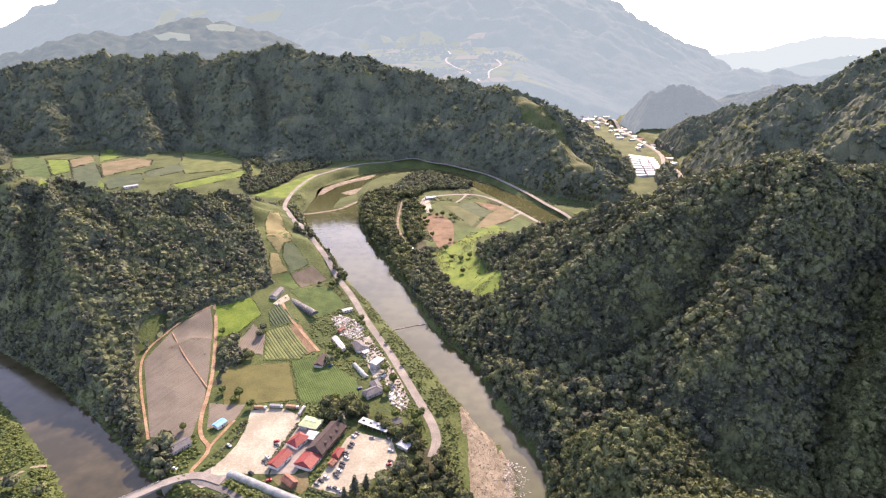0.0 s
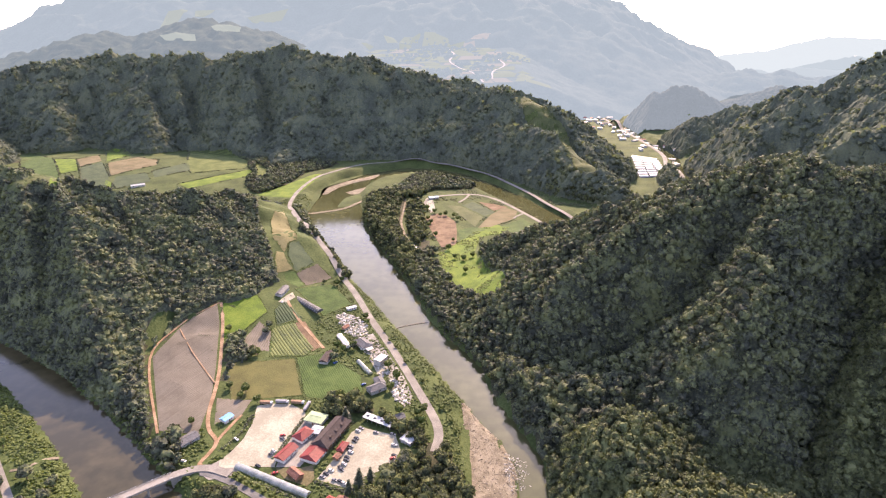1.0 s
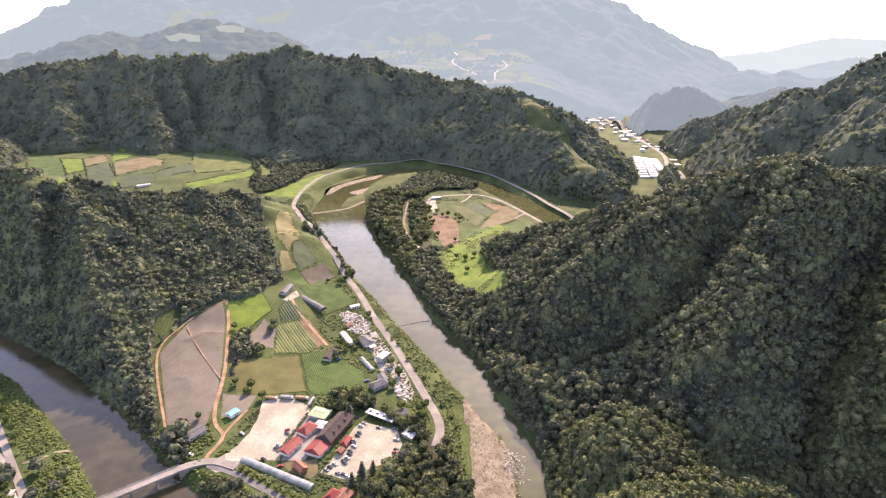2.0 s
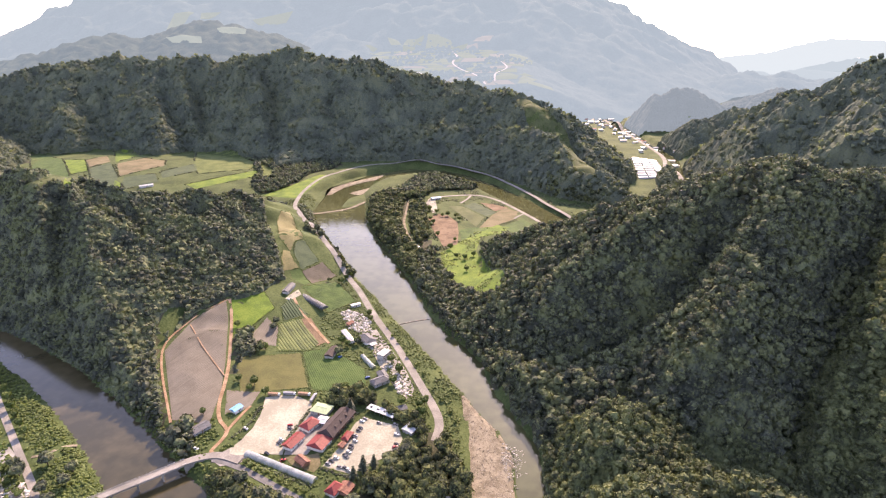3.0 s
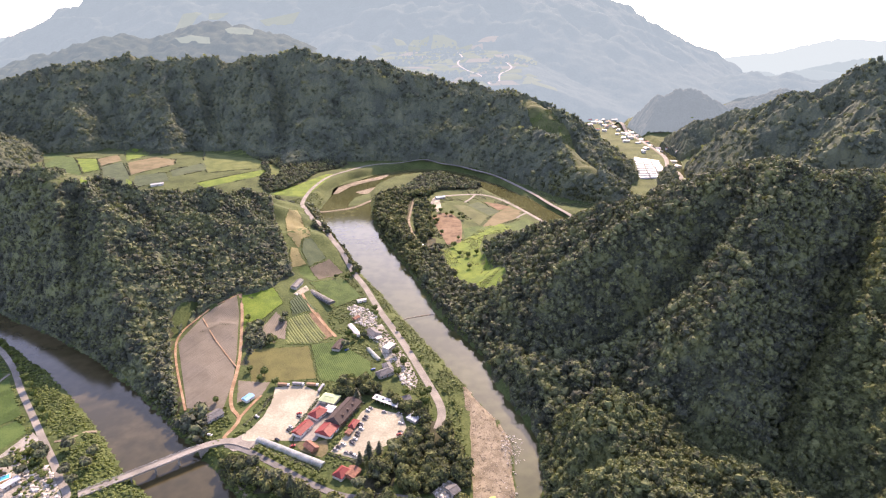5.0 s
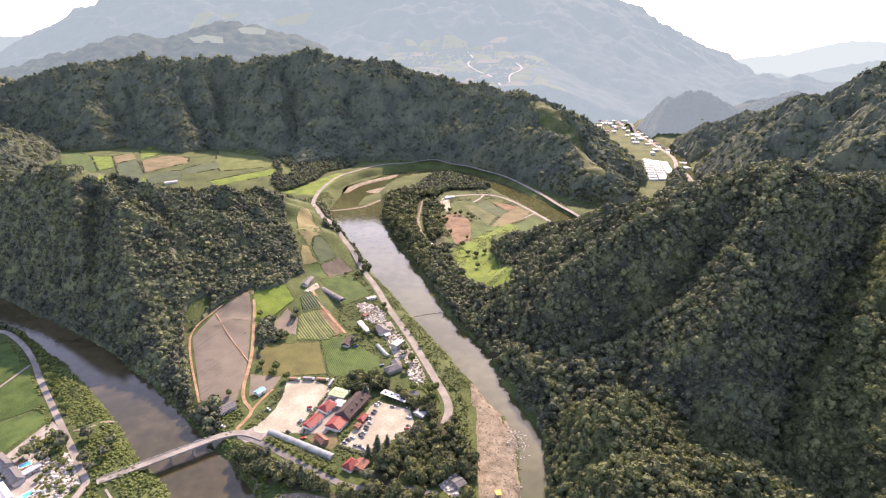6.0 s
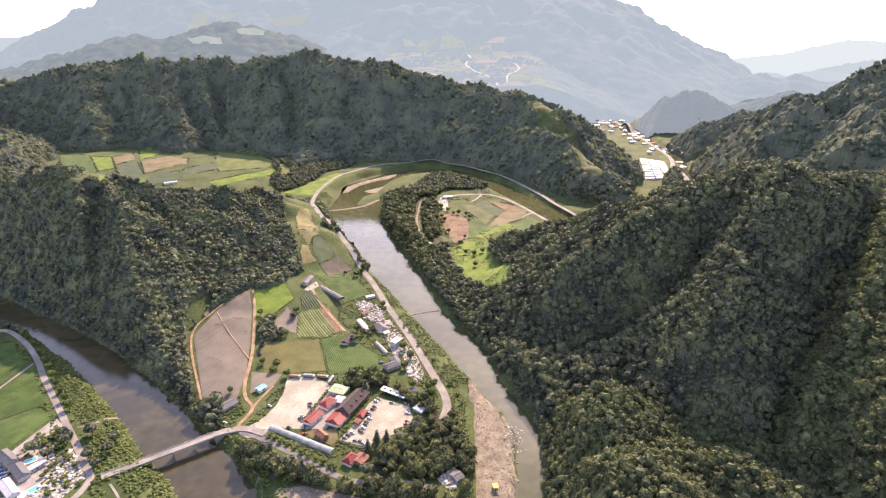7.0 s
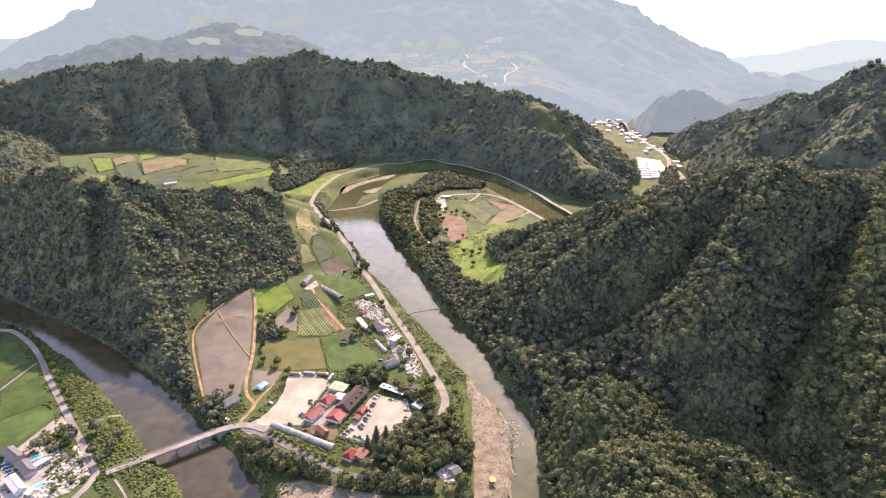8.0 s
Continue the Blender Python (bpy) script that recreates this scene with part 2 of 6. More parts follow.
HILLS["town_hill"] = (1.1, 16, [(552, 1700, 50), (562, 1700, 76), (589, 1700, 96), (633, 1700, 90), (666, 1700, 111), (718, 1700, 107), (776, 1700, 79), (830, 1690, 46)])
HILLS["back_hill"] = (0.62, 30, [(760, 1960, 30), (905, 1990, 12), (947, 1990, 24), (1045, 1990, 50), (1131, 1990, 74), (1198, 1990, 48), (1300, 2000, 34), (1500, 2050, 60)])
HILLS["east_hill"] = (0.75, 20, [(545, 1300, 14), (568, 1370, 38), (590, 1400, 52), (621, 1400, 66), (658, 1400, 62), (705, 1400, 86), (772, 1390, 80), (850, 1340, 105), (1100, 1300, 160), (1500, 1400, 190)])
HILLS["east_spur"] = (0.85, 16, [(728, 1010, 208), (690, 900, 178), (640, 830, 160), (598, 785, 142), (555, 780, 110), (500, 800, 60), (465, 830, 15)])
HILLS["east_spur_2"] = (0.9, 14, [(690, 1010, 188), (620, 940, 130), (560, 910, 82), (510, 920, 30)])
HILLS["east_spur_3"] = (0.85, 16, [(900, 900, 215), (760, 800, 195), (660, 720, 165), (600, 690, 130), (540, 680, 80), (500, 690, 40)])
# river: x, y, half its width
RIVER = [(600, 2100, 8), (540, 1800, 8), (532, 1500, 8), (526, 1290, 8), (484, 1145, 8), (462, 1010, 11), (440, 900, 14), (370, 790, 16), (280, 735, 18), (205, 785, 20), (158, 885, 20), (118, 985, 21), (72, 1080, 21), (22, 1158, 24), (-32, 1202, 26), (-85, 1214, 28), (-150, 1175, 28), (-195, 1120, 34), (-214, 1040, 42), (-197, 925, 45), (-181, 864, 39), (-164, 813, 36), (-145, 764, 34), (-126, 721, 33), (-94, 649, 29), (-76, 612, 27), (-62, 576, 23), (-43, 528, 18), (-24, 490, 17), (-4, 457, 18), (11, 425, 17), (18, 404, 14), (27, 378, 11), (46, 339, 8), (56, 309, 8), (53, 266, 8)]
RIVER_2 = [(53, 266, 8), (44, 180, 12), (-30, 110, 18), (-100, 130, 26), (-140, 190, 24), (-172, 240, 22), (-200, 270, 20), (-235, 299, 21), (-278, 339, 20), (-321, 376, 19), (-380, 422, 17), (-448, 466, 15), (-500, 494, 14), (-560, 520, 22), (-700, 600, 26), (-1100, 700, 30), (-1700, 700, 30)]


GULLIES = [
    [(58, 318, 1), (100, 318, 10), (138, 322, 26)],
    [(400, 470, 128), (362, 432, 96), (318, 385, 62), (296, 358, 48), (272, 334, 36), (246, 305, 22), (224, 270, 12), (224, 180, 10)],
    [(58, 243, 0), (80, 245, 10), (96, 240, 24), (107, 237, 38)],
    [(104, 384, 14), (150, 392, 26), (190, 404, 52), (226, 432, 96)],
    [(-400, 470, 4), (-430, 540, 60), (-450, 590, 105)],
    [(-890, 1433, 28), (-928, 1520, 62), (-985, 1620, 118)],
    [(-625, 1400, 28), (-664, 1500, 62), (-706, 1600, 118)],
    [(-420, 1330, 26), (-445, 1420, 70), (-470, 1520, 130)],
]


def floor_height(x, y):
    rise = 24 * np.exp(-(((x + 760) / 420) ** 2 + ((y - 1180) / 240) ** 2)) + 6 * np.clip((y - 900) / 1200, 0, 1)
    return 6.5 + rise + 1.6 * (fbm(x / 90, y / 90, 3, 5) - 0.5) - 0.09 * np.maximum(0, y - 2600)


def hill_height(x, y):
    best = np.full(np.shape(x), -1e3)
    for slope, round_off, crest in HILLS.values():
        best = np.maximum(best, ridge(x, y, crest, slope, round_off))
    # the flat land beyond the western river
    bank = np.interp(x, [-1700, -700, -560, -500, -448, -380, -321, -278, -235, -200, -190], [700, 600, 520, 494, 466, 422, 376, 339, 299, 273, -500])
    best = best - 4.0 * np.maximum(0, bank - y)
    lift = np.clip((best - 8) / 60, 0, 1.6)
    # smoother slopes on the near ridge east of the river
    lift = lift * (1 - 0.6 * np.clip((x - 20) / 40, 0, 1) * np.clip((740 - y) / 60, 0, 1))
    # and on the hills round the far village
    lift = lift * (1 - 0.75 * np.clip((x - 430) / 60, 0, 1) * np.clip((y - 1450) / 80, 0, 1))
    return best + lift * (22 * (fbm(x / 110, y / 110, 4, 21) - 0.5) + 14 * (0.5 - np.abs(fbm(x / 60, y / 60, 3, 33) - 0.5) * 4))


def height(x, y):
    x, y = np.asarray(x, float), np.asarray(y, float)
    f, h = floor_height(x, y), hill_height(x, y)
    top = np.maximum(f, h)
    z = top + 3.0 * np.log1p(np.exp(-np.abs(f - h) / 3.0))
    for line in GULLIES:
        d, w = along(x, y, line)
        z = np.minimum(z, w[..., 0] + 1.6 * np.sqrt(d * d + 25))
    for line in (RIVER, RIVER_2):
        d, w = along(x, y, line)
        d = d - w[..., 0] + 5 * (fbm(x / 25, y / 25, 3, 8) - 0.5)
        z = np.minimum(z, -1.5 + np.where(d < 0, 0.08 * d, 0.75 * d + 1.1 * np.maximum(0, d - 11)))
    # the gravel bar
    d, _ = along(x, y, [(19, 368), (27, 325), (27, 200)])
    t = np.clip((d - 15) / 6, 0, 1)
    z = np.where(z > -0.8, z * t + np.minimum(z, 1.0 + 0.5 * fbm(x / 6, y / 6, 2, 3)) * (1 - t), z)
    return np.where(y > 2600, z, np.maximum(z, -3.0))


# ---- making meshes ----
def mesh_object(name, verts, faces, mat, smooth=False):
    """One mesh object from arrays of vertices and of triangles or quads."""
    me = bpy.data.meshes.new(name)
    verts, faces = np.asarray(verts, np.float32), np.asarray(faces, np.int32)
    k = faces.shape[1]
    me.vertices.add(len(verts))
    me.vertices.foreach_set("co", verts.ravel())
    me.loops.add(faces.size)
    me.loops.foreach_set("vertex_index", faces.ravel())
    me.polygons.add(len(faces))
    me.polygons.foreach_set("loop_start", np.arange(0, faces.size, k, dtype=np.int32))
    me.polygons.foreach_set("use_smooth", np.full(len(faces), smooth))
    me.update(calc_edges=True)
    me.materials.append(mat)
    return new(name, me)


def spaced(*runs):
    """Coordinates with a spacing for each run: (from, to, step)."""
    return np.unique(np.concatenate([np.arange(a, b + 0.01, s) for a, b, s in runs]))


def grid_faces(nx, ny):
    i = np.arange(nx * ny).reshape(ny, nx)
    return np.stack([i[:-1, :-1], i[:-1, 1:], i[1:, 1:], i[1:, :-1]], -1).reshape(-1, 4)


gx = spaced((-4800, -1600, 160), (-1600, -700, 18), (-700, 700, 7), (700, 1600, 18), (1600, 4800, 160))
gy = spaced((-4800, -160, 160), (-160, 160, 12), (160, 1100, 7), (1100, 2200, 12), (2200, 4800, 130))
GX, GY = np.meshgrid(gx, gy)
ground = mesh_object("ground", np.stack([GX, GY, height(GX, GY)], -1).reshape(-1, 3), grid_faces(len(gx), len(gy)), GRASS, True)
tagged(ground, "rolling valley ground with rough grass and earth", "ground", kind="structure")


def smooth_line(points, step):
    """A rounded line through the points, in even steps (Catmull-Rom)."""
    p = np.array([points[0], *points, points[-1]], float)
    out = []
    for i in range(1, len(p) - 2):
        n = max(2, int(np.hypot(*(p[i + 1, :2] - p[i, :2])) / step))
        for t in np.arange(n) / n:
            a, b, c, d = p[i - 1:i + 3]
            out.append(0.5 * (2 * b + (c - a) * t + (2 * a - 5 * b + 4 * c - d) * t ** 2 + (3 * b - a - 3 * c + d) * t ** 3))
    return np.array(out + [p[-1]])


def ribbon(name, line, mat, width=None, lift=0.25, level=None, step=6.0, across=3, thick=0.0):
    """A strip along a line that lies on the land; the line's third column, or width, gives its breadth."""
    c = smooth_line(line, step)
    d = np.gradient(c[:, :2], axis=0)
    d /= np.hypot(d[:, 0], d[:, 1])[:, None] + 1e-9
    side = np.stack([d[:, 1], -d[:, 0]], 1)
    w = c[:, 2] if width is None else np.full(len(c), width / 2)
    s = np.linspace(-1, 1, across)
    xy = c[:, None, :2] + side[:, None, :] * (w[:, None] * s[None, :])[..., None]
    if level is None:
        z = height(xy[..., 0], xy[..., 1]).max(axis=1, keepdims=True) + lift + 0 * xy[..., 0]
        k = np.ones(5) / 5
        z = np.stack([np.convolve(np.pad(z[:, j], 2, mode="edge"), k, "valid") for j in range(across)], 1)
    else:
        z = np.full(xy.shape[:2], level)
    v = np.concatenate([xy, z[..., None]], -1).reshape(-1, 3)
    f = grid_faces(across, len(c))
    if thick:
        n = len(v)
        rim = np.concatenate([np.arange(len(c)) * across, (np.arange(len(c)) * across + across - 1)[::-1]])
        low = v[rim] - (0, 0, thick)
        nxt = np.roll(np.arange(len(rim)), -1)
        f = np.concatenate([f, np.stack([rim, rim[nxt], n + nxt, n + np.arange(len(rim))], 1)])
        v = np.concatenate([v, low])
    return mesh_object(name, v, f, mat, False)


water = ribbon("water", [(x, y, w + 9) for x, y, w in RIVER + RIVER_2[1:3]], WATER, level=0.0, across=2)
tagged(water, "murky olive river water, calm and reflecting pale sky", "river", kind="structure")
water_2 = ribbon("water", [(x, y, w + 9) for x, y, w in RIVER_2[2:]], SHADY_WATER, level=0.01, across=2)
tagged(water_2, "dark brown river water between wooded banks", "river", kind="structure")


# ---- roads ----
ROADS = {}
ROADS["river_road"] = ([(215, 800), (198, 860), (170, 934), (144, 1010), (96, 1112), (38, 1190), (-27, 1242), (-81, 1261), (-161, 1251), (-198, 1229), (-237, 1175), (-268, 1119), (-282, 1033), (-281, 957), (-269, 896), (-255, 854), (-220, 781), (-183, 714), (-145, 647), (-113, 588), (-83, 518), (-56, 460), (-30, 397), (-11, 345), (-13, 318)], 7.0, CONCRETE)
ROADS["loop_road"] = ([(-43, 929), (-38, 960), (-21, 984), (6, 992), (39, 995), (65, 983), (90, 952), (116, 900), (139, 845), (150, 816)], 6.0, CONCRETE)
ROADS["loop_spur"] = ([(124, 880), (112, 866), (104, 852)], 4.0, CONCRETE)
ROADS["terrace_drive"] = ([(39, 995), (30, 968), (18, 945)], 4.0, CONCRETE)
ROADS["west_road"] = ([(-640, 470), (-560, 468), (-509, 462), (-494, 460), (-472, 447), (-446, 427), (-420, 403), (-392, 373), (-357, 338), (-326, 307), (-298, 279), (-280, 260), (-268, 248), (-267, 233), (-271, 217)], 5.2, CONCRETE)
ROADS["lane"] = ([(-176, 299), (-154, 291), (-82, 251), (-44, 249), (-15, 243)], 5.0, ASPHALT)
ROADS["town_road"] = ([(400, 880), (425, 980), (457, 1145), (498, 1285), (505, 1400), (505, 1600), (504, 1750), (506, 1900), (508, 2076)], 9.0, CONCRETE)
ROADS["farm_track"] = ([(-174, 302), (-181, 308), (-178, 318), (-177, 331), (-186, 341), (-192, 352), (-197, 369), (-200, 386), (-208, 421), (-230, 493), (-241, 521)], 3.0, DIRT)
ROADS["farm_track_3"] = ([(-242, 520), (-269, 485), (-277, 436), (-225, 338)], 2.0, DIRT)
ROADS["shed_track"] = ([(-178, 329), (-175, 341), (-172, 352), (-169, 362)], 2.6, DIRT)
ROADS["farm_track_2"] = ([(-179, 546), (-164, 519), (-146, 495), (-123, 463)], 3.0, DIRT)
ROADS["field_track"] = ([(-267, 478), (-245, 448), (-225, 424), (-205, 401)], 1.1, DIRT)
ROADS["terrace_path"] = ([(-76, 966), (-76, 902), (-75, 834), (-60, 752), (-40, 708)], 3.5, GRAVEL)
ROADS["landing_path"] = ([(-314, 303), (-307, 305), (-302, 309), (-298, 316), (-291, 320)], 2.6, GRAVEL)
ROADS["bank_path"] = ([(-250, 242), (-241, 234), (-231, 224), (-219, 211)], 1.6, CONCRETE)
ROADS["field_path"] = ([(-424, 343), (-422, 352), (-421, 374), (-420, 397)], 2.2, CONCRETE)
ROADS["fork_lane"] = ([(-269, 886), (-284, 840), (-295, 807)], 3.5, CONCRETE)
for name, (line, breadth, mat) in ROADS.items():
    road = ribbon("road", line, mat, width=breadth, lift=0.95 if name == "field_track" else 0.3, thick=0.8)
    tagged(road, "pale concrete country road with worn edges" if mat is CONCRETE else "grey asphalt lane along the greenhouse" if mat is ASPHALT else "narrow unpaved track of bare earth and gravel", "road", kind="structure")

def bar(poly, mat, label, level):
    """A low bank of gravel or grass standing out of the water."""
    cx, cy = sum(p[0] for p in poly) / len(poly), sum(p[1] for p in poly) / len(poly)
    ring = smooth_line(poly + poly[:1], 5.0)[:-1]
    n = len(ring)
    v = np.concatenate([np.column_stack([cx + (ring[:, 0] - cx) * f, cy + (ring[:, 1] - cy) * f, np.full(n, z)]) for f, z in ((1.08, -0.6), (0.9, level * 0.7), (0.5, level), (0.02, level))])
    i = np.arange(n)
    f = np.concatenate([np.stack([k * n + i, k * n + (i + 1) % n, (k + 1) * n + (i + 1) % n, (k + 1) * n + i], 1) for k in range(3)])
    tagged(mesh_object("river_bar", v, f, mat, True), label, "river bar", kind="structure")


causeway = ribbon("causeway", [(-269, 925), (-245, 914), (-217, 922), (-185, 940), (-164, 975), (-151, 1012)], GRAVEL, width=7.0, level=0.6, thick=2.5)
tagged(causeway, "low gravel causeway across the shallow river", "causeway", kind="structure")
bar([(-252, 1036), (-252, 1078), (-226, 1117), (-184, 1156), (-148, 1189), (-159, 1150), (-196, 1114), (-221, 1076), (-234, 1035)], GRAVEL, "pale streak of gravel in the shallow river bend", 0.9)
bar([(-200, 1045), (-162, 1085), (-121, 1142), (-104, 1170), (-108, 1132), (-149, 1067), (-178, 1031)], GRAVEL, "narrow gravel streak along the inner bend", 0.8)
bar([(-194, 1009), (-168, 1039), (-145, 1054), (-148, 1013), (-173, 963), (-197, 950)], GRASS, "grassy islet in the river bend", 0.9)
bar([(-287, 1022), (-274, 1097), (-255, 1142), (-191, 1208), (-165, 1206), (-227, 1121), (-255, 1061), (-244, 939), (-265, 933)], GRASS, "grassy bank in the river bend", 1.0)


# ---- fields ----
from mathutils import geometry


def drape(name, poly, mat, step=7.0, lift=0.25):
    """A sheet with that outline, lying on the land."""
    xs, ys = [p[0] for p in poly], [p[1] for p in poly]
    qx, qy = np.meshgrid(np.arange(min(xs), max(xs), step), np.arange(min(ys), max(ys), step))
    ok = inside(qx, qy, poly)
    rim = []
    for (ax, ay), (bx, by) in zip(poly, poly[1:] + poly[:1]):
        n = max(1, int(math.hypot(bx - ax, by - ay) / step))
        rim += [(ax + (bx - ax) * i / n, ay + (by - ay) * i / n) for i in range(n)]
    pts = [Vector(p) for p in rim] + [Vector(p) for p in zip(qx[ok], qy[ok])]
    v, _, f, *_ = geometry.delaunay_2d_cdt(pts, [], [list(range(len(rim)))], 1, 0.01)
    xy = np.array([tuple(p) for p in v])
    z = height(xy[:, 0], xy[:, 1]) + lift
    return mesh_object(name, np.column_stack([xy, z]), [list(t) for t in f if len(t) == 3], mat, True)


FIELDS = []
FIELDS.append(([(-244, 518), (-268, 482), (-275, 436), (-225, 341), (-194, 338), (-200, 379), (-211, 420), (-233, 492)], MULCH, "long field under silver-grey mulch film rows"))
FIELDS.append(([(-238, 518), (-210, 544), (-192, 516), (-202, 492), (-212, 468), (-220, 465)], LIME, "bright lime-green crop field"))
FIELDS.append(([(-203, 467), (-195, 499), (-180, 486), (-174, 455), (-193, 455)], MULCH, "small field with grey mulch film rows"))
FIELDS.append(([(-181, 492), (-163, 506), (-133, 462), (-139, 449), (-171, 447)], CROP, "vegetable field in green rows"))
FIELDS.append(([(-161, 505), (-152, 510), (-125, 467), (-134, 456)], SOIL, "strip of bare red-brown soil"))
FIELDS.append(([(-200, 418), (-199, 434), (-147, 445), (-126, 388), (-184, 381)], OLIVE, "olive-brown field of ripening crop"))
FIELDS.append(([(-145, 447), (-120, 454), (-81, 416), (-75, 388), (-96, 380), (-123, 386)], CROP, "lush green crop field"))
FIELDS.append(([(-177, 575), (-142, 604), (-110, 556), (-136, 525)], CROP, "green crop field beside the river road"))
FIELDS.append(([(-186, 521), (-182, 543), (-155, 515), (-177, 498)], DARKCROP, "vegetable garden with dark green beds"))
FIELDS.append(([(-246, 729), (-246, 751), (-252, 813), (-230, 753), (-196, 674), (-204, 663), (-205, 641), (-226, 667)], RICE, "yellowing rice paddy"))
FIELDS.append(([(-215, 640), (-206, 640), (-198, 625), (-189, 613), (-204, 600), (-212, 622)], RICE, "yellowing rice paddy"))
FIELDS.append(([(-203, 663), (-194, 671), (-169, 638), (-185, 611), (-200, 637)], DARKCROP, "dark green crop field beside the river road"))
FIELDS.append(([(-184, 609), (-165, 638), (-144, 619), (-168, 588)], SOILGREY, "grey-brown tilled plot beside the river road"))
FIELDS.append(([(-196, 382), (-167, 382), (-169, 360), (-186, 350)], MULCH, "small field under grey mulch film"))
FIELDS.append(([(-1059, 1369), (-1048, 1395), (-921, 1288), (-797, 1118), (-487, 600)], CROP, "green hill field"))
FIELDS.append(([(-908, 1275), (-851, 1263), (-767, 1136), (-790, 1113)], LIME, "bright green hill field"))
FIELDS.append(([(-497, 598), (-487, 635), (-781, 1104), (-739, 1078), (-458, 644), (-469, 583)], PASTURE, "pale green hill field beside woodland"))
FIELDS.append(([(-843, 1254), (-832, 1320), (-768, 1224), (-783, 1169)], FALLOW, "brownish fallow hill field"))
FIELDS.append(([(-777, 1159), (-759, 1209), (-683, 1098), (-459, 653)], DARKCROP, "dark green hill field"))
FIELDS.append(([(-853, 1392), (-791, 1370), (-745, 1309), (-751, 1215)], LIME, "bright green hill field"))
FIELDS.append(([(-739, 1197), (-714, 1273), (-649, 1236), (-625, 1180), (-679, 1098)], FALLOW, "brownish fallow hill field"))
FIELDS.append(([(-651, 1054), (-666, 1092), (-616, 1119), (-583, 1064), (-629, 1024)], DARKCROP, "dark green hill field"))
FIELDS.append(([(-611, 1132), (-569, 1208), (-538, 1147), (-586, 1088)], DARKCROP, "dark green hill field"))
FIELDS.append(([(-628, 1355), (-520, 1320), (-498, 1301), (-443, 1239), (-429, 1179), (-527, 1125), (-564, 1190)], MEADOW, "bright green terraced hill field"))
FIELDS.append(([(-522, 1052), (-419, 1165), (-399, 1126), (-493, 1026)], LIME, "bright green strip field"))
FIELDS.append(([(-454, 606), (-677, 1076), (-653, 1053), (-642, 1033), (-446, 604)], LIME, "bright green hill field"))
FIELDS.append(([(-38, 868), (-31, 817), (-22, 775), (-11, 730), (10, 738), (12, 790), (11, 837), (-4, 874), (-19, 884)], SOIL, "patch of bare reddish soil"))
FIELDS.append(([(23, 928), (43, 946), (78, 887), (59, 867)], DARKCROP, "dark green vegetable plot on the terrace"))
FIELDS.append(([(69, 874), (94, 913), (115, 893), (106, 852), (66, 814), (42, 803)], FALLOW, "tan fallow field on the terrace"))
FIELDS.append(([(-15, 707), (10, 742), (47, 808), (75, 822), (93, 808), (77, 781), (45, 768), (35, 707), (48, 644), (59, 589), (62, 546), (52, 512), (36, 535), (20, 568), (2, 602), (-10, 654)], LIME, "bright green overgrown meadow"))
FIELDS.append(([(-353, 993), (-317, 1058), (-278, 1144), (-260, 1141), (-281, 979), (-307, 980)], LIME, "bright green verge field beside the road"))
FIELDS.append(([(153, 1336), (207, 1338), (254, 1205), (265, 982), (254, 964), (234, 993), (209, 1130)], PASTURE, "cleared pale green slope between woods"))
FIELDS.append(([(-492, 432), (-472, 437), (-437, 407), (-424, 394), (-426, 354)], CROP, "green crop field beside the road"))
FIELDS.append(([(-419, 350), (-416, 390), (-366, 338), (-365, 331), (-377, 320), (-390, 308)], CROP, "green crop field beside the road"))
FIELDS.append(([(-387, 303), (-362, 329), (-344, 315), (-350, 294), (-354, 269), (-357, 261)], CROP, "green crop field beside the stone garden"))
FIELDS.append(([(53, 946), (76, 895), (102, 913), (78, 934)], SOIL, "strip of bare brown soil beside the loop road"))
FIELDS.append(([(-4, 928), (20, 926), (56, 862), (40, 814), (16, 880)], PASTURE, "grey-green plot of planted rows on the terrace"))
FIELDS.append(([(79, 813), (118, 850), (131, 818), (99, 777)], CROP, "green plot beside the loop road"))
FIELDS.append(([(14, 800), (36, 812), (60, 808), (40, 780), (16, 752)], CROP, "green strip of crop on the terrace"))
FIELDS.append(([(-430, 1235), (-381, 1166), (-372, 1115), (-390, 1114)], MEADOW, "bright green hill field beside woodland"))
FIELDS.append(([(-197, 604), (-187, 611), (-171, 590), (-174, 580), (-191, 590)], CROP, "narrow green crop strip"))
FIELDS.append(([(669, 1635), (689, 1635), (704, 1623), (681, 1623)], LIME, "small bright green clearing above the far village"))
for poly, mat, label in FIELDS:
    tagged(drape("field", poly, mat), label, "field", kind="structure")
LOTS = []
LOTS.append(([(-160, 374), (-149, 377), (-133, 376), (-119, 367), (-117, 360), (-123, 334), (-127, 319), (-126, 304), (-145, 305), (-165, 303), (-168, 311), (-163, 319), (-158, 334), (-157, 353)], LOT, "bleached gravel car park"))
LOTS.append(([(-77, 340), (-71, 346), (-43, 336), (-38, 320), (-42, 305), (-54, 298), (-62, 294), (-71, 284), (-94, 292), (-86, 310)], LOT, "bleached gravel car park with rows of cars"))
LOTS.append(([(-178, 299), (-173, 306), (-168, 311), (-165, 303), (-151, 305), (-151, 297), (-168, 292)], CONCRETE, "pale concrete junction at the bridge end"))
LOTS.append(([(-125, 304), (-125, 319), (-122, 334), (-116, 357), (-104, 348), (-97, 330), (-108, 304)], CONCRETE, "grey concrete yard between the buildings"))
LOTS.append(([(-125, 303), (-108, 303), (-99, 306), (-95, 292), (-99, 286), (-116, 293)], FALLOW, "trodden tan earth yard beside the greenhouse"))
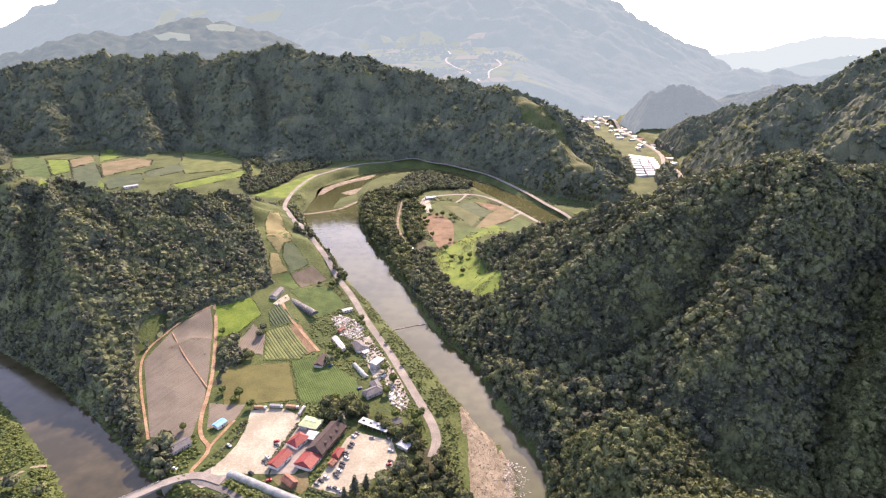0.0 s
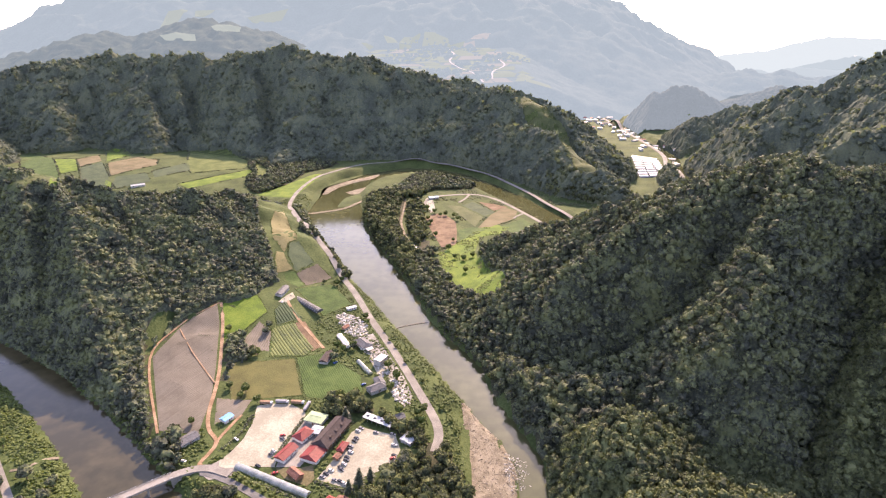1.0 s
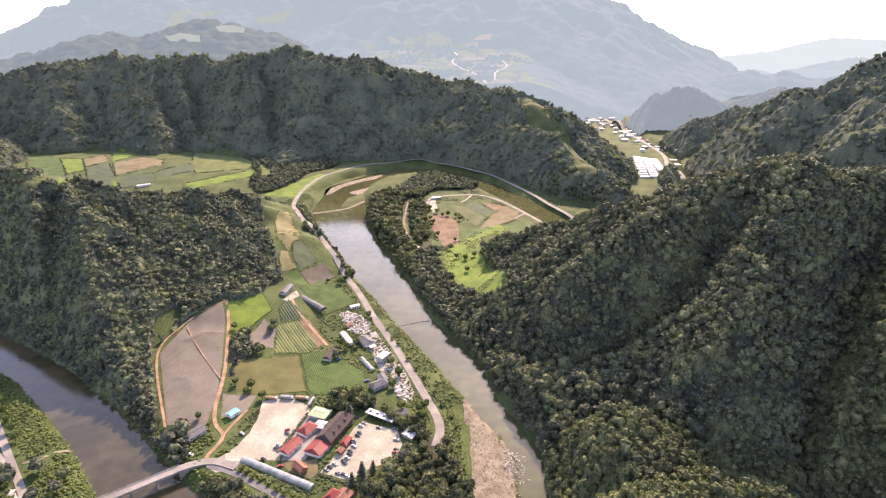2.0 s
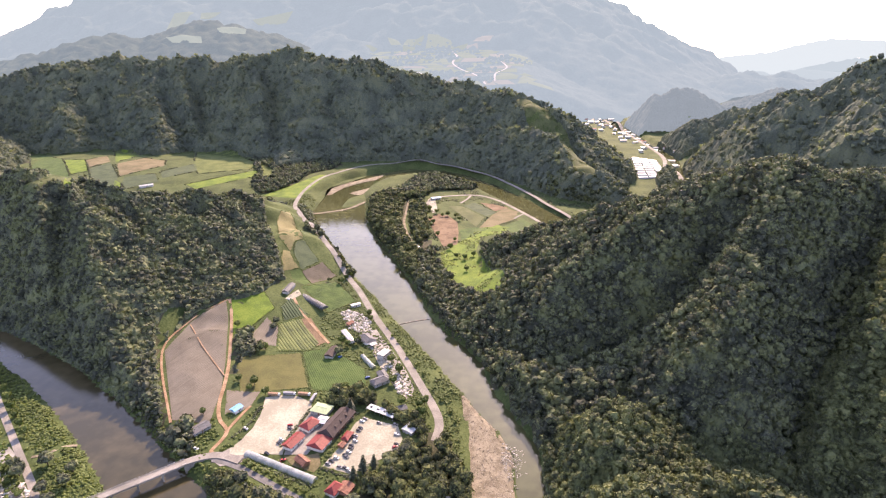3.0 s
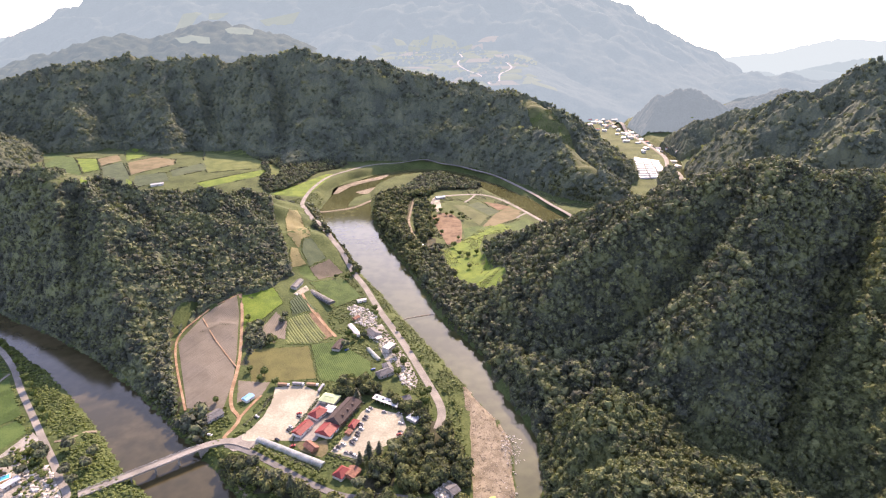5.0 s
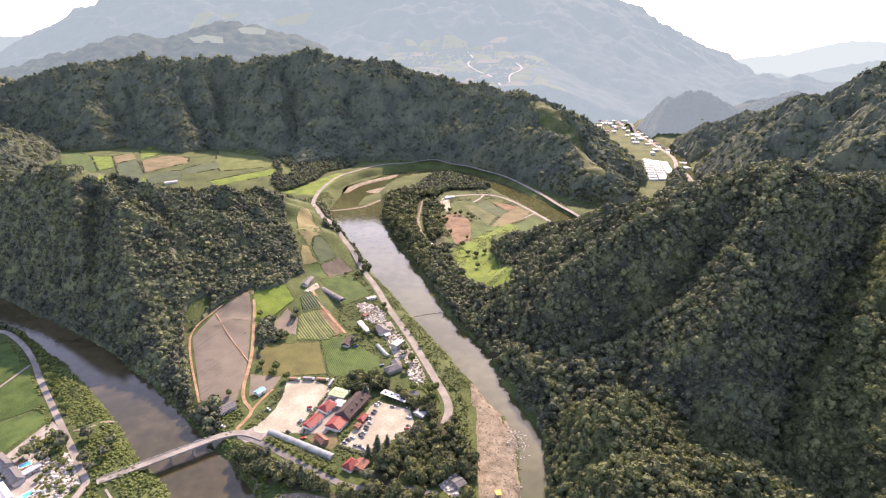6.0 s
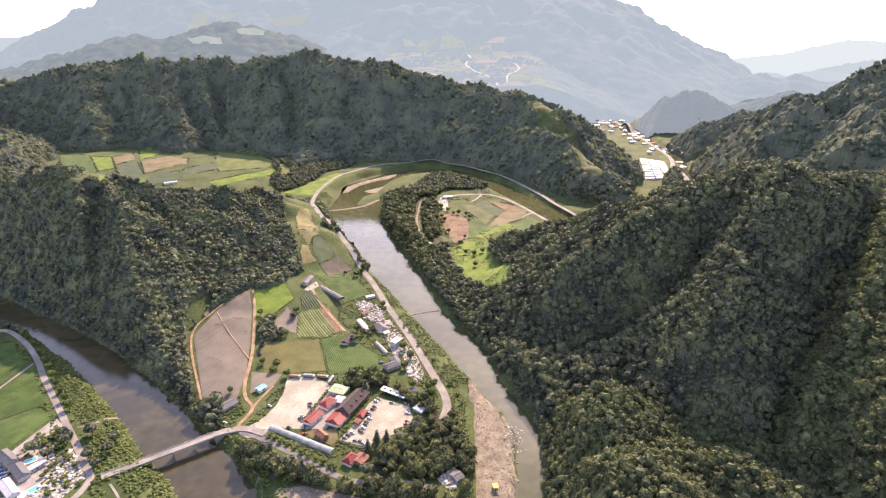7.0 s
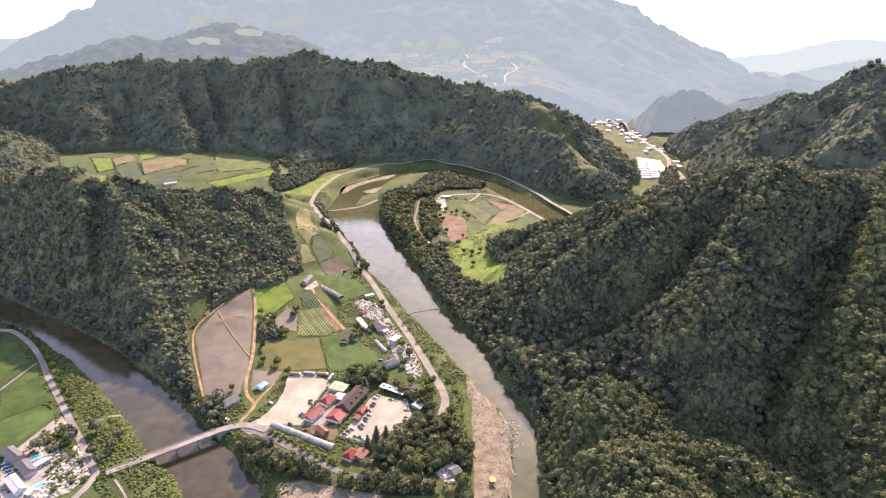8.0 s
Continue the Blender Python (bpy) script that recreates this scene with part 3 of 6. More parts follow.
for poly, mat, label in LOTS:
    tagged(drape("car_park" if mat is LOT else "yard", poly, mat, lift=0.2), label, "car park" if mat is LOT else "yard", kind="structure")
for poly in ([(-170, 272), (-155, 257), (-145, 240), (-138, 239), (-144, 254), (-160, 269)], [(-128, 240), (-109, 243), (-83, 237), (-50, 230), (-64, 217), (-125, 224)]):
    tagged(drape("gravel_bank", poly, GRAVEL, 4.0, 0.12), "tan stony river bank below the trees", "gravel bank", kind="structure")
gravel_bar = drape("gravel_bar", [(8, 384), (16, 382), (26, 362), (36, 338), (44, 312), (46, 285), (46, 195), (6, 195), (8, 262), (9, 300), (10, 345)], GRAVEL, 4.0, 0.15)
tagged(gravel_bar, "pale river gravel bar strewn with stones", "gravel bar", kind="structure")


# ---- woods ----
def icosahedron():
    g = (1 + 5 ** 0.5) / 2
    v = np.array([(-1, g, 0), (1, g, 0), (-1, -g, 0), (1, -g, 0), (0, -1, g), (0, 1, g), (0, -1, -g), (0, 1, -g), (g, 0, -1), (g, 0, 1), (-g, 0, -1), (-g, 0, 1)], float)
    f = []
    for i in range(12):
        for j in range(i + 1, 12):
            for k in range(j + 1, 12):
                a, b, c = v[i], v[j], v[k]
                if all(abs(np.linalg.norm(p - q) - 2) < 0.01 for p, q in ((a, b), (b, c), (a, c))):
                    f.append((i, j, k) if np.dot(np.cross(b - a, c - a), a) > 0 else (i, k, j))
    return v / np.linalg.norm(v[0]), np.array(f)


ICO_V, ICO_F = icosahedron()


def ball(level):
    """A sphere of triangles: an icosahedron, cut finer level times."""
    v, f = [tuple(p) for p in ICO_V], [tuple(t) for t in ICO_F]
    for _ in range(level):
        mid, out = {}, []

        def half(i, j):
            key = (min(i, j), max(i, j))
            if key not in mid:
                m = (np.array(v[i]) + np.array(v[j])) / 2
                v.append(tuple(m / np.linalg.norm(m)))
                mid[key] = len(v) - 1
            return mid[key]

        for i, j, k in f:
            p, q, r = half(i, j), half(j, k), half(k, i)
            out += [(i, p, r), (p, j, q), (r, q, k), (p, q, r)]
        f = out
    return np.array(v), np.array(f)


BALLS = [ball(0), ball(1), ball(2)]


def crown_shape(rng, lobes, leaves, leaf, tall=1.0, level=1):
    """A crown of radius about 1 with its foot at z = 0: a lumpy body, and leaf clumps on its skin."""
    mid = np.array((0, 0, 0.9 * tall))
    c, r = [np.zeros(3)], [0.72]
    for i in range(lobes):
        a = 2 * math.pi * (i + rng.random()) / lobes
        out = rng.uniform(0.3, 0.6)
        c.append(np.array((out * math.cos(a), out * math.sin(a), rng.uniform(-0.4, 0.55) * tall)))
        r.append(rng.uniform(0.34, 0.5))
    c, r = np.array(c), np.array(r)

    def skin(d):
        along_d = d @ c.T
        off = (c ** 2).sum(1)[None] - along_d ** 2
        reach = np.where(off < r[None] ** 2, along_d + np.sqrt(np.maximum(r[None] ** 2 - off, 0)), 0.0)
        return reach.max(1), reach.argmax(1)

    bv, bf = BALLS[level]
    reach, _ = skin(bv)
    verts = [mid + bv * (reach * (1 + 0.4 * (rng.random(len(bv)) - 0.5)))[:, None]]
    d = rng.normal(size=(leaves, 3))
    d[:, 2] = np.abs(d[:, 2]) * 1.1 - 0.35
    d /= np.linalg.norm(d, axis=1)[:, None]
    reach, which = skin(d)
    pos = d * reach[:, None]
    nor = pos - c[which]
    nor = nor / (np.linalg.norm(nor, axis=1)[:, None] + 1e-6) + 0.42 * rng.normal(size=(leaves, 3))
    nor /= np.linalg.norm(nor, axis=1)[:, None]
    t = np.cross(nor, rng.normal(size=(leaves, 3)))
    t /= np.linalg.norm(t, axis=1)[:, None]
    b = np.cross(nor, t)
    size = leaf * rng.uniform(0.6, 1.5, (leaves, 1))
    pos = pos + mid + nor * size * 0.25
    for u, w in ((1.0, 0.0), (-0.5, 0.87), (-0.5, -0.87)):
        verts.append(pos + size * (u * t + w * b))
    idx = len(bv) + np.arange(leaves)
    return np.concatenate(verts), np.concatenate([bf, np.stack([idx, idx + leaves, idx + 2 * leaves], 1)])


def scatter(poly_box, spacing, seed):
    """Jittered points over a box (x0, y0, x1, y1)."""
    rng = np.random.default_rng(seed)
    x0, y0, x1, y1 = poly_box
    qx, qy = np.meshgrid(np.arange(x0, x1, spacing), np.arange(y0, y1, spacing * 0.87))
    qx = qx + (np.arange(qx.shape[0]) % 2)[:, None] * spacing / 2
    qx = qx + rng.uniform(-0.6, 0.6, qx.shape) * spacing
    qy = qy + rng.uniform(-0.6, 0.6, qy.shape) * spacing
    return qx.ravel(), qy.ravel(), rng


CLEAR = [f[0] for f in FIELDS] + [f[0] for f in LOTS]
CLEAR.append([(150, 1338), (208, 1341), (256, 1206), (269, 986), (256, 960), (232, 991), (206, 1132)])
CLEAR.append([(10, 385), (20, 385), (46, 330), (50, 200), (9, 200), (11, 300)])
CLEAR.append([(-215, 538), (-205, 581), (-163, 619), (-132, 550), (-150, 480), (-193, 466), (-209, 478)])
CLEAR.append([(-290, 807), (-278, 934), (-206, 734), (-134, 625), (-157, 594), (-189, 566), (-205, 598), (-229, 652), (-266, 736)])
CLEAR.append([(-297, 479), (-289, 499), (-275, 507), (-282, 456), (-276, 431), (-289, 444)])
CLEAR.append([(-18, 248), (-3, 268), (7, 255), (2, 234), (-8, 228), (-17, 237)])
CLEAR.append([(-45, 275), (-37, 277), (-39, 246), (-46, 243)])
ROAD_LINES = [r[0] for r in ROADS.values()]
# woods that stand on the valley floor
BELTS = []
BELTS.append([(-239, 351), (-254, 398), (-285, 441), (-332, 492), (-343, 430), (-262, 351), (-230, 315), (-201, 294), (-194, 311), (-212, 343), (-224, 335)])
BELTS.append([(-183, 280), (-168, 268), (-150, 258), (-128, 250), (-104, 243), (-67, 236), (-18, 227), (17, 227), (13, 273), (-4, 317), (-20, 332), (-25, 311), (-32, 309), (-61, 272), (-60, 242), (-84, 243), (-110, 256), (-159, 281)])
BELTS.append([(-110, 368), (-83, 384), (-68, 372), (-24, 342), (-17, 317), (-30, 324), (-61, 363), (-77, 361), (-100, 359)])
BELTS.append([(-135, 808), (-144, 986), (-101, 1043), (-74, 981), (-65, 765), (-20, 654), (-8, 567), (37, 529), (49, 439), (38, 375), (5, 473), (-43, 601), (-84, 657)])
BELTS.append([(-99, 1022), (-67, 1146), (12, 1170), (70, 1106), (44, 1033), (-33, 1026), (-58, 972)])
BELTS.append([(-73, 962), (-46, 943), (-33, 764), (-17, 705), (-39, 674), (-57, 741)])
BELTS.append([(-477, 1270), (-427, 1281), (-324, 1241), (-247, 1243), (-259, 1200), (-299, 1156), (-311, 1080), (-325, 1028), (-362, 1003), (-395, 1056), (-416, 1159)])
BELTS.append([(196, 120), (270, 120), (300, 350), (250, 335), (196, 285)])
BELTS.append([(-37, 645), (-21, 675), (-3, 630), (24, 569), (50, 526), (58, 496), (41, 491), (10, 525), (-22, 580)])


def woods_at(x, y, clear_road=7.0):
    hill = hill_height(x, y) - floor_height(x, y)
    ok = hill > 2.5
    for p in BELTS:
        ok |= inside(x, y, p)
    for p in CLEAR:
        ok &= ~inside(x, y, p)
    for line in (RIVER, RIVER_2):
        d, w = along(x, y, line)
        ok &= d > w[..., 0] + 3.5
    for key, row in ROADS.items():
        d, _ = along(x, y, [p[:2] for p in row[0]])
        ok &= d > (4.0 if key == "lane" else clear_road)
    return ok


def in_belt(x, y):
    out = np.zeros(np.shape(x), bool)
    for p in BELTS:
        out |= inside(x, y, p)
    return out


def woods(name, label, box, spacing, radius, lobes, leaves, leaf, mat, seed, kinds=6, keep=None, level=0, tall=(0.75, 1.15), lift=0.0):
    """One joined wood over a stretch of the plan."""
    x, y, rng = scatter(box, spacing, seed)
    ok = woods_at(x, y)
    if keep is not None:
        ok &= keep(x, y)
    x, y = x[ok], y[ok]
    z = height(x, y)
    shapes = [crown_shape(rng, lobes, leaves, leaf, rng.uniform(*tall), level) for _ in range(kinds)]
    pick = rng.integers(0, kinds, len(x))
    turn = rng.uniform(0, 2 * math.pi, len(x))
    big = radius * rng.choice([0.65, 0.8, 1.0, 1.2, 1.5], len(x)) * rng.uniform(0.85, 1.15, len(x)) * (0.8 + 0.45 * fbm(x / 30, y / 30, 2, seed + 3))
    V, Fc, n = [], [], 0
    for k, (sv, sf) in enumerate(shapes):
        m = pick == k
        c, s = np.cos(turn[m])[:, None], np.sin(turn[m])[:, None]
        g = big[m][:, None]
        px = x[m][:, None] + g * (c * sv[:, 0] - s * sv[:, 1])
        py = y[m][:, None] + g * (s * sv[:, 0] + c * sv[:, 1])
        pz = z[m][:, None] + lift + g * (sv[:, 2] + 0.15)
        V.append(np.stack([px, py, pz], -1).reshape(-1, 3))
        Fc.append((sf[None] + n + (np.arange(m.sum()) * len(sv))[:, None, None]).reshape(-1, 3))
        n += m.sum() * len(sv)
    ob = mesh_object(name, np.concatenate(V), np.concatenate(Fc), mat)
    return tagged(ob, label, "woodland", kind="stuff")


def ridge_back(x, y):
    return y > 25 + np.interp(x, [52, 102, 128, 160, 190, 228, 262, 303, 362, 450, 560, 800], [705, 632, 595, 552, 530, 510, 488, 474, 496, 556, 600, 640])


def hill_back(x, y):
    return (y > 700) & (x < -390)


def crown_domes(x, y, size, seed):
    """The top of a closed canopy: domed crowns of uneven height, one to a cell."""
    cx, cy = np.floor(x / size), np.floor(y / size)
    top = np.zeros(np.shape(x))
    for dx in (-1, 0, 1):
        for dy in (-1, 0, 1):
            a, b = cx + dx, cy + dy
            jx, jy, r, h = (vnoise(a, b, seed + k) for k in range(4))
            d2 = (x - (a + 0.1 + 0.8 * jx) * size) ** 2 + (y - (b + 0.1 + 0.8 * jy) * size) ** 2
            R = size * (0.55 + 0.45 * r)
            top = np.maximum(top, np.where(d2 < R * R, 2.0 + 4.5 * h + np.sqrt(np.maximum(R * R - d2, 0)) * 1.3, 0))
    return top


def canopy(name, label, box, step, size, mat, seed, keep=None, low=1.0, rough=0.6, belts=False):
    """A far wood as one uneven roof of crowns that follows the land."""
    ax, ay = np.arange(box[0], box[2], step), np.arange(box[1], box[3], step)
    qx, qy = np.meshgrid(ax, ay)
    rng = np.random.default_rng(seed)
    qx, qy = qx + rng.uniform(-0.3, 0.3, qx.shape) * step, qy + rng.uniform(-0.3, 0.3, qy.shape) * step
    ok = woods_at(qx, qy) & ((hill_height(qx, qy) - floor_height(qx, qy) > 2.5) | (in_belt(qx, qy) if belts else False))
    if keep is not None:
        ok &= keep(qx, qy)
    z = height(qx, qy) + np.where(ok, low * crown_domes(qx, qy, size, seed) + rough * rng.uniform(-1, 1, qx.shape), -0.5)
    f = grid_faces(len(ax), len(ay))
    f = f[ok.ravel()[f].any(axis=1)]
    used, f = np.unique(f, return_inverse=True)
    v = np.stack([qx, qy, z], -1).reshape(-1, 3)[used]
    return tagged(mesh_object(name, v, f.reshape(-1, 4), mat, rough < 1), label, "woodland", kind="stuff")


def near_side(x, y):
    """This side of the gully behind the knoll."""
    return y < np.interp(x, [58, 140, 165, 215, 246, 296, 345, 450, 640], [317, 319, 292, 266, 303, 356, 408, 510, 640])


# closed roofs of leaves
canopy("near_woodland", "closed green leaf roof of the near knoll and spur", (40, 170, 640, 520), 2.2, 5.4, LEAF_KNOLL_ROOF, 41, low=0.2, rough=1.0, keep=near_side)
canopy("woodland", "closed leaf roof of the steep ridge wood", (40, 200, 640, 760), 2.7, 5.8, LEAF_WOOD_ROOF, 42, low=0.1, rough=1.0, belts=True, keep=lambda x, y: ~near_side(x - 3, y + 3))
canopy("woodland", "closed leaf roof of the rounded hill wood", (-900, 225, -190, 930), 2.8, 5.8, LEAF_WOOD_ROOF, 43, low=0.38, rough=1.0)
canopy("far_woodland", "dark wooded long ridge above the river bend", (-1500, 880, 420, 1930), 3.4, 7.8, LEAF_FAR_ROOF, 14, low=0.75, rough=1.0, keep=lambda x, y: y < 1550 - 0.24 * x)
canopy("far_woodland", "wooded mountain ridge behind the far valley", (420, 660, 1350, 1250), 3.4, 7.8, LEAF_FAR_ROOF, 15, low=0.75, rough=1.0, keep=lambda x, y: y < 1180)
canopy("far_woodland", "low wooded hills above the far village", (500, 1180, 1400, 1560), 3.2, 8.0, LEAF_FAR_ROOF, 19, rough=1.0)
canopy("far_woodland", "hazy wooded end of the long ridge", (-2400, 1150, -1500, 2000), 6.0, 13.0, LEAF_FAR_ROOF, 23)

# single crowns that stand out of them
woods("near_woodland", "dense green broadleaf wood on the near knoll", (40, 170, 300, 400), 3.7, 2.4, 7, 76, 0.24, LEAF_KNOLL, 11, 12, tall=(0.9, 1.35), lift=1.0, keep=near_side)
woods("near_woodland", "dense green wood on the near spur above the gully", (300, 170, 560, 520), 4.6, 3.2, 7, 46, 0.27, LEAF_KNOLL, 20, 12, tall=(0.9, 1.35), lift=1.0, keep=near_side)
woods("near_woodland", "dark green wood on the slope behind the gully", (40, 200, 440, 420), 4.2, 2.9, 7, 48, 0.26, LEAF_WOOD, 27, 12, tall=(0.9, 1.35), lift=1.0, keep=lambda x, y: ~near_side(x, y))
woods("near_woodland", "dark grove of broadleaf trees between car park and river", (-190, 190, 40, 420), 5.0, 3.3, 8, 150, 0.17, LEAF_GROVE, 16, 12)
woods("woodland", "dense dark green wood on the steep ridge above the river", (-45, 420, 560, 720), 4.3, 2.9, 6, 28, 0.3, LEAF_WOOD, 12, 12, tall=(0.9, 1.4), lift=1.0, keep=lambda x, y: ~ridge_back(x, y) & ~near_side(x, y))
woods("woodland", "dense green wood covering the rounded hill", (-720, 225, -190, 930), 4.1, 2.6, 6, 11, 0.38, LEAF_WOOD, 13, 12, tall=(0.8, 1.25), lift=0.9, keep=lambda x, y: ~hill_back(x, y))
woods("woodland", "belt of trees along the inner river bend", (-190, 420, -45, 1010), 5.3, 3.7, 7, 40, 0.25, LEAF_GROVE, 17, 9)
woods("woodland", "belt of trees round the river terrace", (-45, 760, 420, 1010), 5.3, 3.6, 6, 30, 0.28, LEAF_GROVE, 18, 9)
woods("woodland", "thicket of trees at the foot of the hill fields", (-700, 1000, -190, 1400), 4.8, 3.1, 6, 16, 0.33, LEAF_WOOD, 25, 8, keep=lambda x, y: in_belt(x, y))
woods("woodland", "belt of trees along the far bank of the terrace", (-190, 1010, 300, 1250), 4.8, 3.1, 6, 16, 0.33, LEAF_WOOD, 26, 8, keep=lambda x, y: in_belt(x, y))
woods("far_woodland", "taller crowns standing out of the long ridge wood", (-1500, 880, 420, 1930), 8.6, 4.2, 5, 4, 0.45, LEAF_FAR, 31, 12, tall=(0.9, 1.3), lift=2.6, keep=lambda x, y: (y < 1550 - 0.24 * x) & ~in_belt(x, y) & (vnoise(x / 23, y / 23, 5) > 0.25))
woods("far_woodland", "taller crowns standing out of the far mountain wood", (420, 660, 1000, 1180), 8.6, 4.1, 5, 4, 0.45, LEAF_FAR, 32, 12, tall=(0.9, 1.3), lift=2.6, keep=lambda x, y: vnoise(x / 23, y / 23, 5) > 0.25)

# the ground under the woods is bare leaf litter
mid_x = (GX[:-1, :-1] + GX[1:, 1:]).ravel() / 2
mid_y = (GY[:-1, :-1] + GY[1:, 1:]).ravel() / 2
ground.data.materials.append(FOREST_FLOOR)
ground.data.polygons.foreach_set("material_index", (woods_at(mid_x, mid_y, 4.0)).astype(np.int32))


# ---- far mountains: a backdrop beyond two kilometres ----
# distance haze is put in as glow: an even veil colour mixed by emission
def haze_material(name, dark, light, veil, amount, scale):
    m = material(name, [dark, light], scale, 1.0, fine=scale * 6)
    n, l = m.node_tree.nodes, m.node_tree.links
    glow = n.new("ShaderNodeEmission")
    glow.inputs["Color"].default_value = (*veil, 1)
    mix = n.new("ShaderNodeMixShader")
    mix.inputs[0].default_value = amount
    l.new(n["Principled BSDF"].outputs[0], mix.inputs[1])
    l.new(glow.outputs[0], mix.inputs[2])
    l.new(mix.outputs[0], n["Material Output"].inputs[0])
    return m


def range_mesh(name, label, box, step, crests, mat, rough, seed, sink=-260, bench=None, grain=16):
    x0, y0, x1, y1 = box
    ax, ay = np.arange(x0, x1 + 1, step), np.arange(y0, y1 + 1, step)
    qx, qy = np.meshgrid(ax, ay)
    z = range_height(qx, qy, crests, rough, seed, sink, bench, grain)
    ob = mesh_object(name, np.stack([qx, qy, z], -1).reshape(-1, 3), grid_faces(len(ax), len(ay)), mat, True)
    return tagged(ob, label, "mountain", kind="structure")


def range_height(qx, qy, crests, rough, seed, sink, bench, grain):
    z = np.full(qx.shape, -500.0)
    for slope, round_off, crest in crests:
        z = np.maximum(z, ridge(qx, qy, crest, slope, round_off))
    lift = np.clip(z / 200, 0, 1.3)
    z = z + lift * rough * (0.3 - np.abs(fbm(qx / 380, qy / 380, 5, seed) - 0.5) * 3.2)
    z = z + grain * (fbm(qx / 26, qy / 26, 2, seed + 9) - 0.5) * np.clip(z / 40, 0, 1) * 2
    if bench is not None:
        flat = bench(qx, qy)
        flat = flat + grain * 1.6 * (fbm(qx / 26, qy / 26, 2, seed + 9) - 0.5) * np.clip((np.abs(qx + 40) - 290) / 60, 0, 1)
        z = np.maximum(z, flat)
    return np.maximum(z, sink)


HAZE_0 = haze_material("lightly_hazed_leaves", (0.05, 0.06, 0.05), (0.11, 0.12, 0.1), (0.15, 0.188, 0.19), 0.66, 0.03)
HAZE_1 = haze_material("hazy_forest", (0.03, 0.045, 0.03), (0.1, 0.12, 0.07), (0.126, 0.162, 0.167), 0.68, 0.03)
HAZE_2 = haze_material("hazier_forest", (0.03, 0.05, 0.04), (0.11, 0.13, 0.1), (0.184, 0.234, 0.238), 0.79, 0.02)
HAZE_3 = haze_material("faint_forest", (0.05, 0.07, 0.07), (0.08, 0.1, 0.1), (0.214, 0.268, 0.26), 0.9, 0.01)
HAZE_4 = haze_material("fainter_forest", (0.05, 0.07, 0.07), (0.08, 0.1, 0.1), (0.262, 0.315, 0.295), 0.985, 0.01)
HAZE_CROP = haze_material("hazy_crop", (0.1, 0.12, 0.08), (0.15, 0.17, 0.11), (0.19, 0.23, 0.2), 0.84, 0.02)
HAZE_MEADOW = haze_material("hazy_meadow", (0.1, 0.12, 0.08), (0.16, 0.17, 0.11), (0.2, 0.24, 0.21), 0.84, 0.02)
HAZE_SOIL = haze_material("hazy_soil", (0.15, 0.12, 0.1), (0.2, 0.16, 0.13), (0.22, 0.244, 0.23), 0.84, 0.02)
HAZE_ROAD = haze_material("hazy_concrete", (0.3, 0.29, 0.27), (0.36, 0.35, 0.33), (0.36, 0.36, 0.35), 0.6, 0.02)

FOOT = (0.42, 40, [(-2600, 2250, 120), (-1744, 2250, 196), (-1599, 2250, 235), (-1506, 2250, 253), (-1391, 2250, 272), (-1328, 2250, 307), (-1295, 2250, 310), (-1196, 2250, 264), (-1139, 2250, 222)])
FOOT_2 = (0.42, 45, [(-1178, 2350, 268), (-1078, 2350, 314), (-983, 2350, 338), (-873, 2350, 330), (-797, 2350, 313), (-662, 2350, 240), (-529, 2350, 195), (-400, 2300, 165)])
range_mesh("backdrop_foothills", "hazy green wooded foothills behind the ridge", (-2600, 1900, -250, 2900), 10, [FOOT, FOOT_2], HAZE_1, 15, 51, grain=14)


def bench_height(x, y):
    return 124 + (y - 1900) * 0.195 + 10 * (fbm(x / 90, y / 90, 3, 4) - 0.5) - 0.34 * np.maximum(0, np.abs(x + 40) - 300) - 0.6 * np.maximum(0, 1890 - y)


MASSIF = [(0.53, 90, [(-2900, 3400, 130), (-2527, 3320, 205), (-2316, 3300, 262), (-2139, 3300, 325), (-1992, 3300, 402), (-1865, 3300, 480), (-1650, 3300, 590), (-1122, 3300, 660), (-248, 3300, 660), (200, 3250, 640)]),
          (0.95, 30, [(200, 3250, 640), (600, 3200, 470), (745, 3200, 380), (850, 3200, 300), (1010, 3200, 216), (1160, 3200, 164), (1295, 3200, 92), (1500, 3200, 10), (1669, 3200, -40)]),
          (0.5, 60, [(-700, 3300, 640), (-560, 2800, 420), (-430, 2450, 270), (-380, 2200, 190)]),
          (0.42, 60, [(380, 3250, 600), (470, 2800, 330), (560, 2450, 180), (600, 2250, 70)]),
          (0.42, 60, [(751, 3200, 370), (800, 2900, 220), (850, 2600, 110)])]
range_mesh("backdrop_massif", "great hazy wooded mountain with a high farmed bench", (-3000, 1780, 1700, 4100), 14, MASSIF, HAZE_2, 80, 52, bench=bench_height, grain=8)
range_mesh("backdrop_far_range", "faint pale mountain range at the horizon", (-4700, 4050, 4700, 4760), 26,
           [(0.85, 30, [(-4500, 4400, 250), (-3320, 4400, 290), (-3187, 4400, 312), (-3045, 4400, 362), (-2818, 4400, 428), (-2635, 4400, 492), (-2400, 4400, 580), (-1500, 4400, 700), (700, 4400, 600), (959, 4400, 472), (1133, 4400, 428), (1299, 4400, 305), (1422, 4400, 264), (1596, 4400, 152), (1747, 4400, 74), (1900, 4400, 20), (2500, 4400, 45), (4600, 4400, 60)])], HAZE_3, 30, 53)
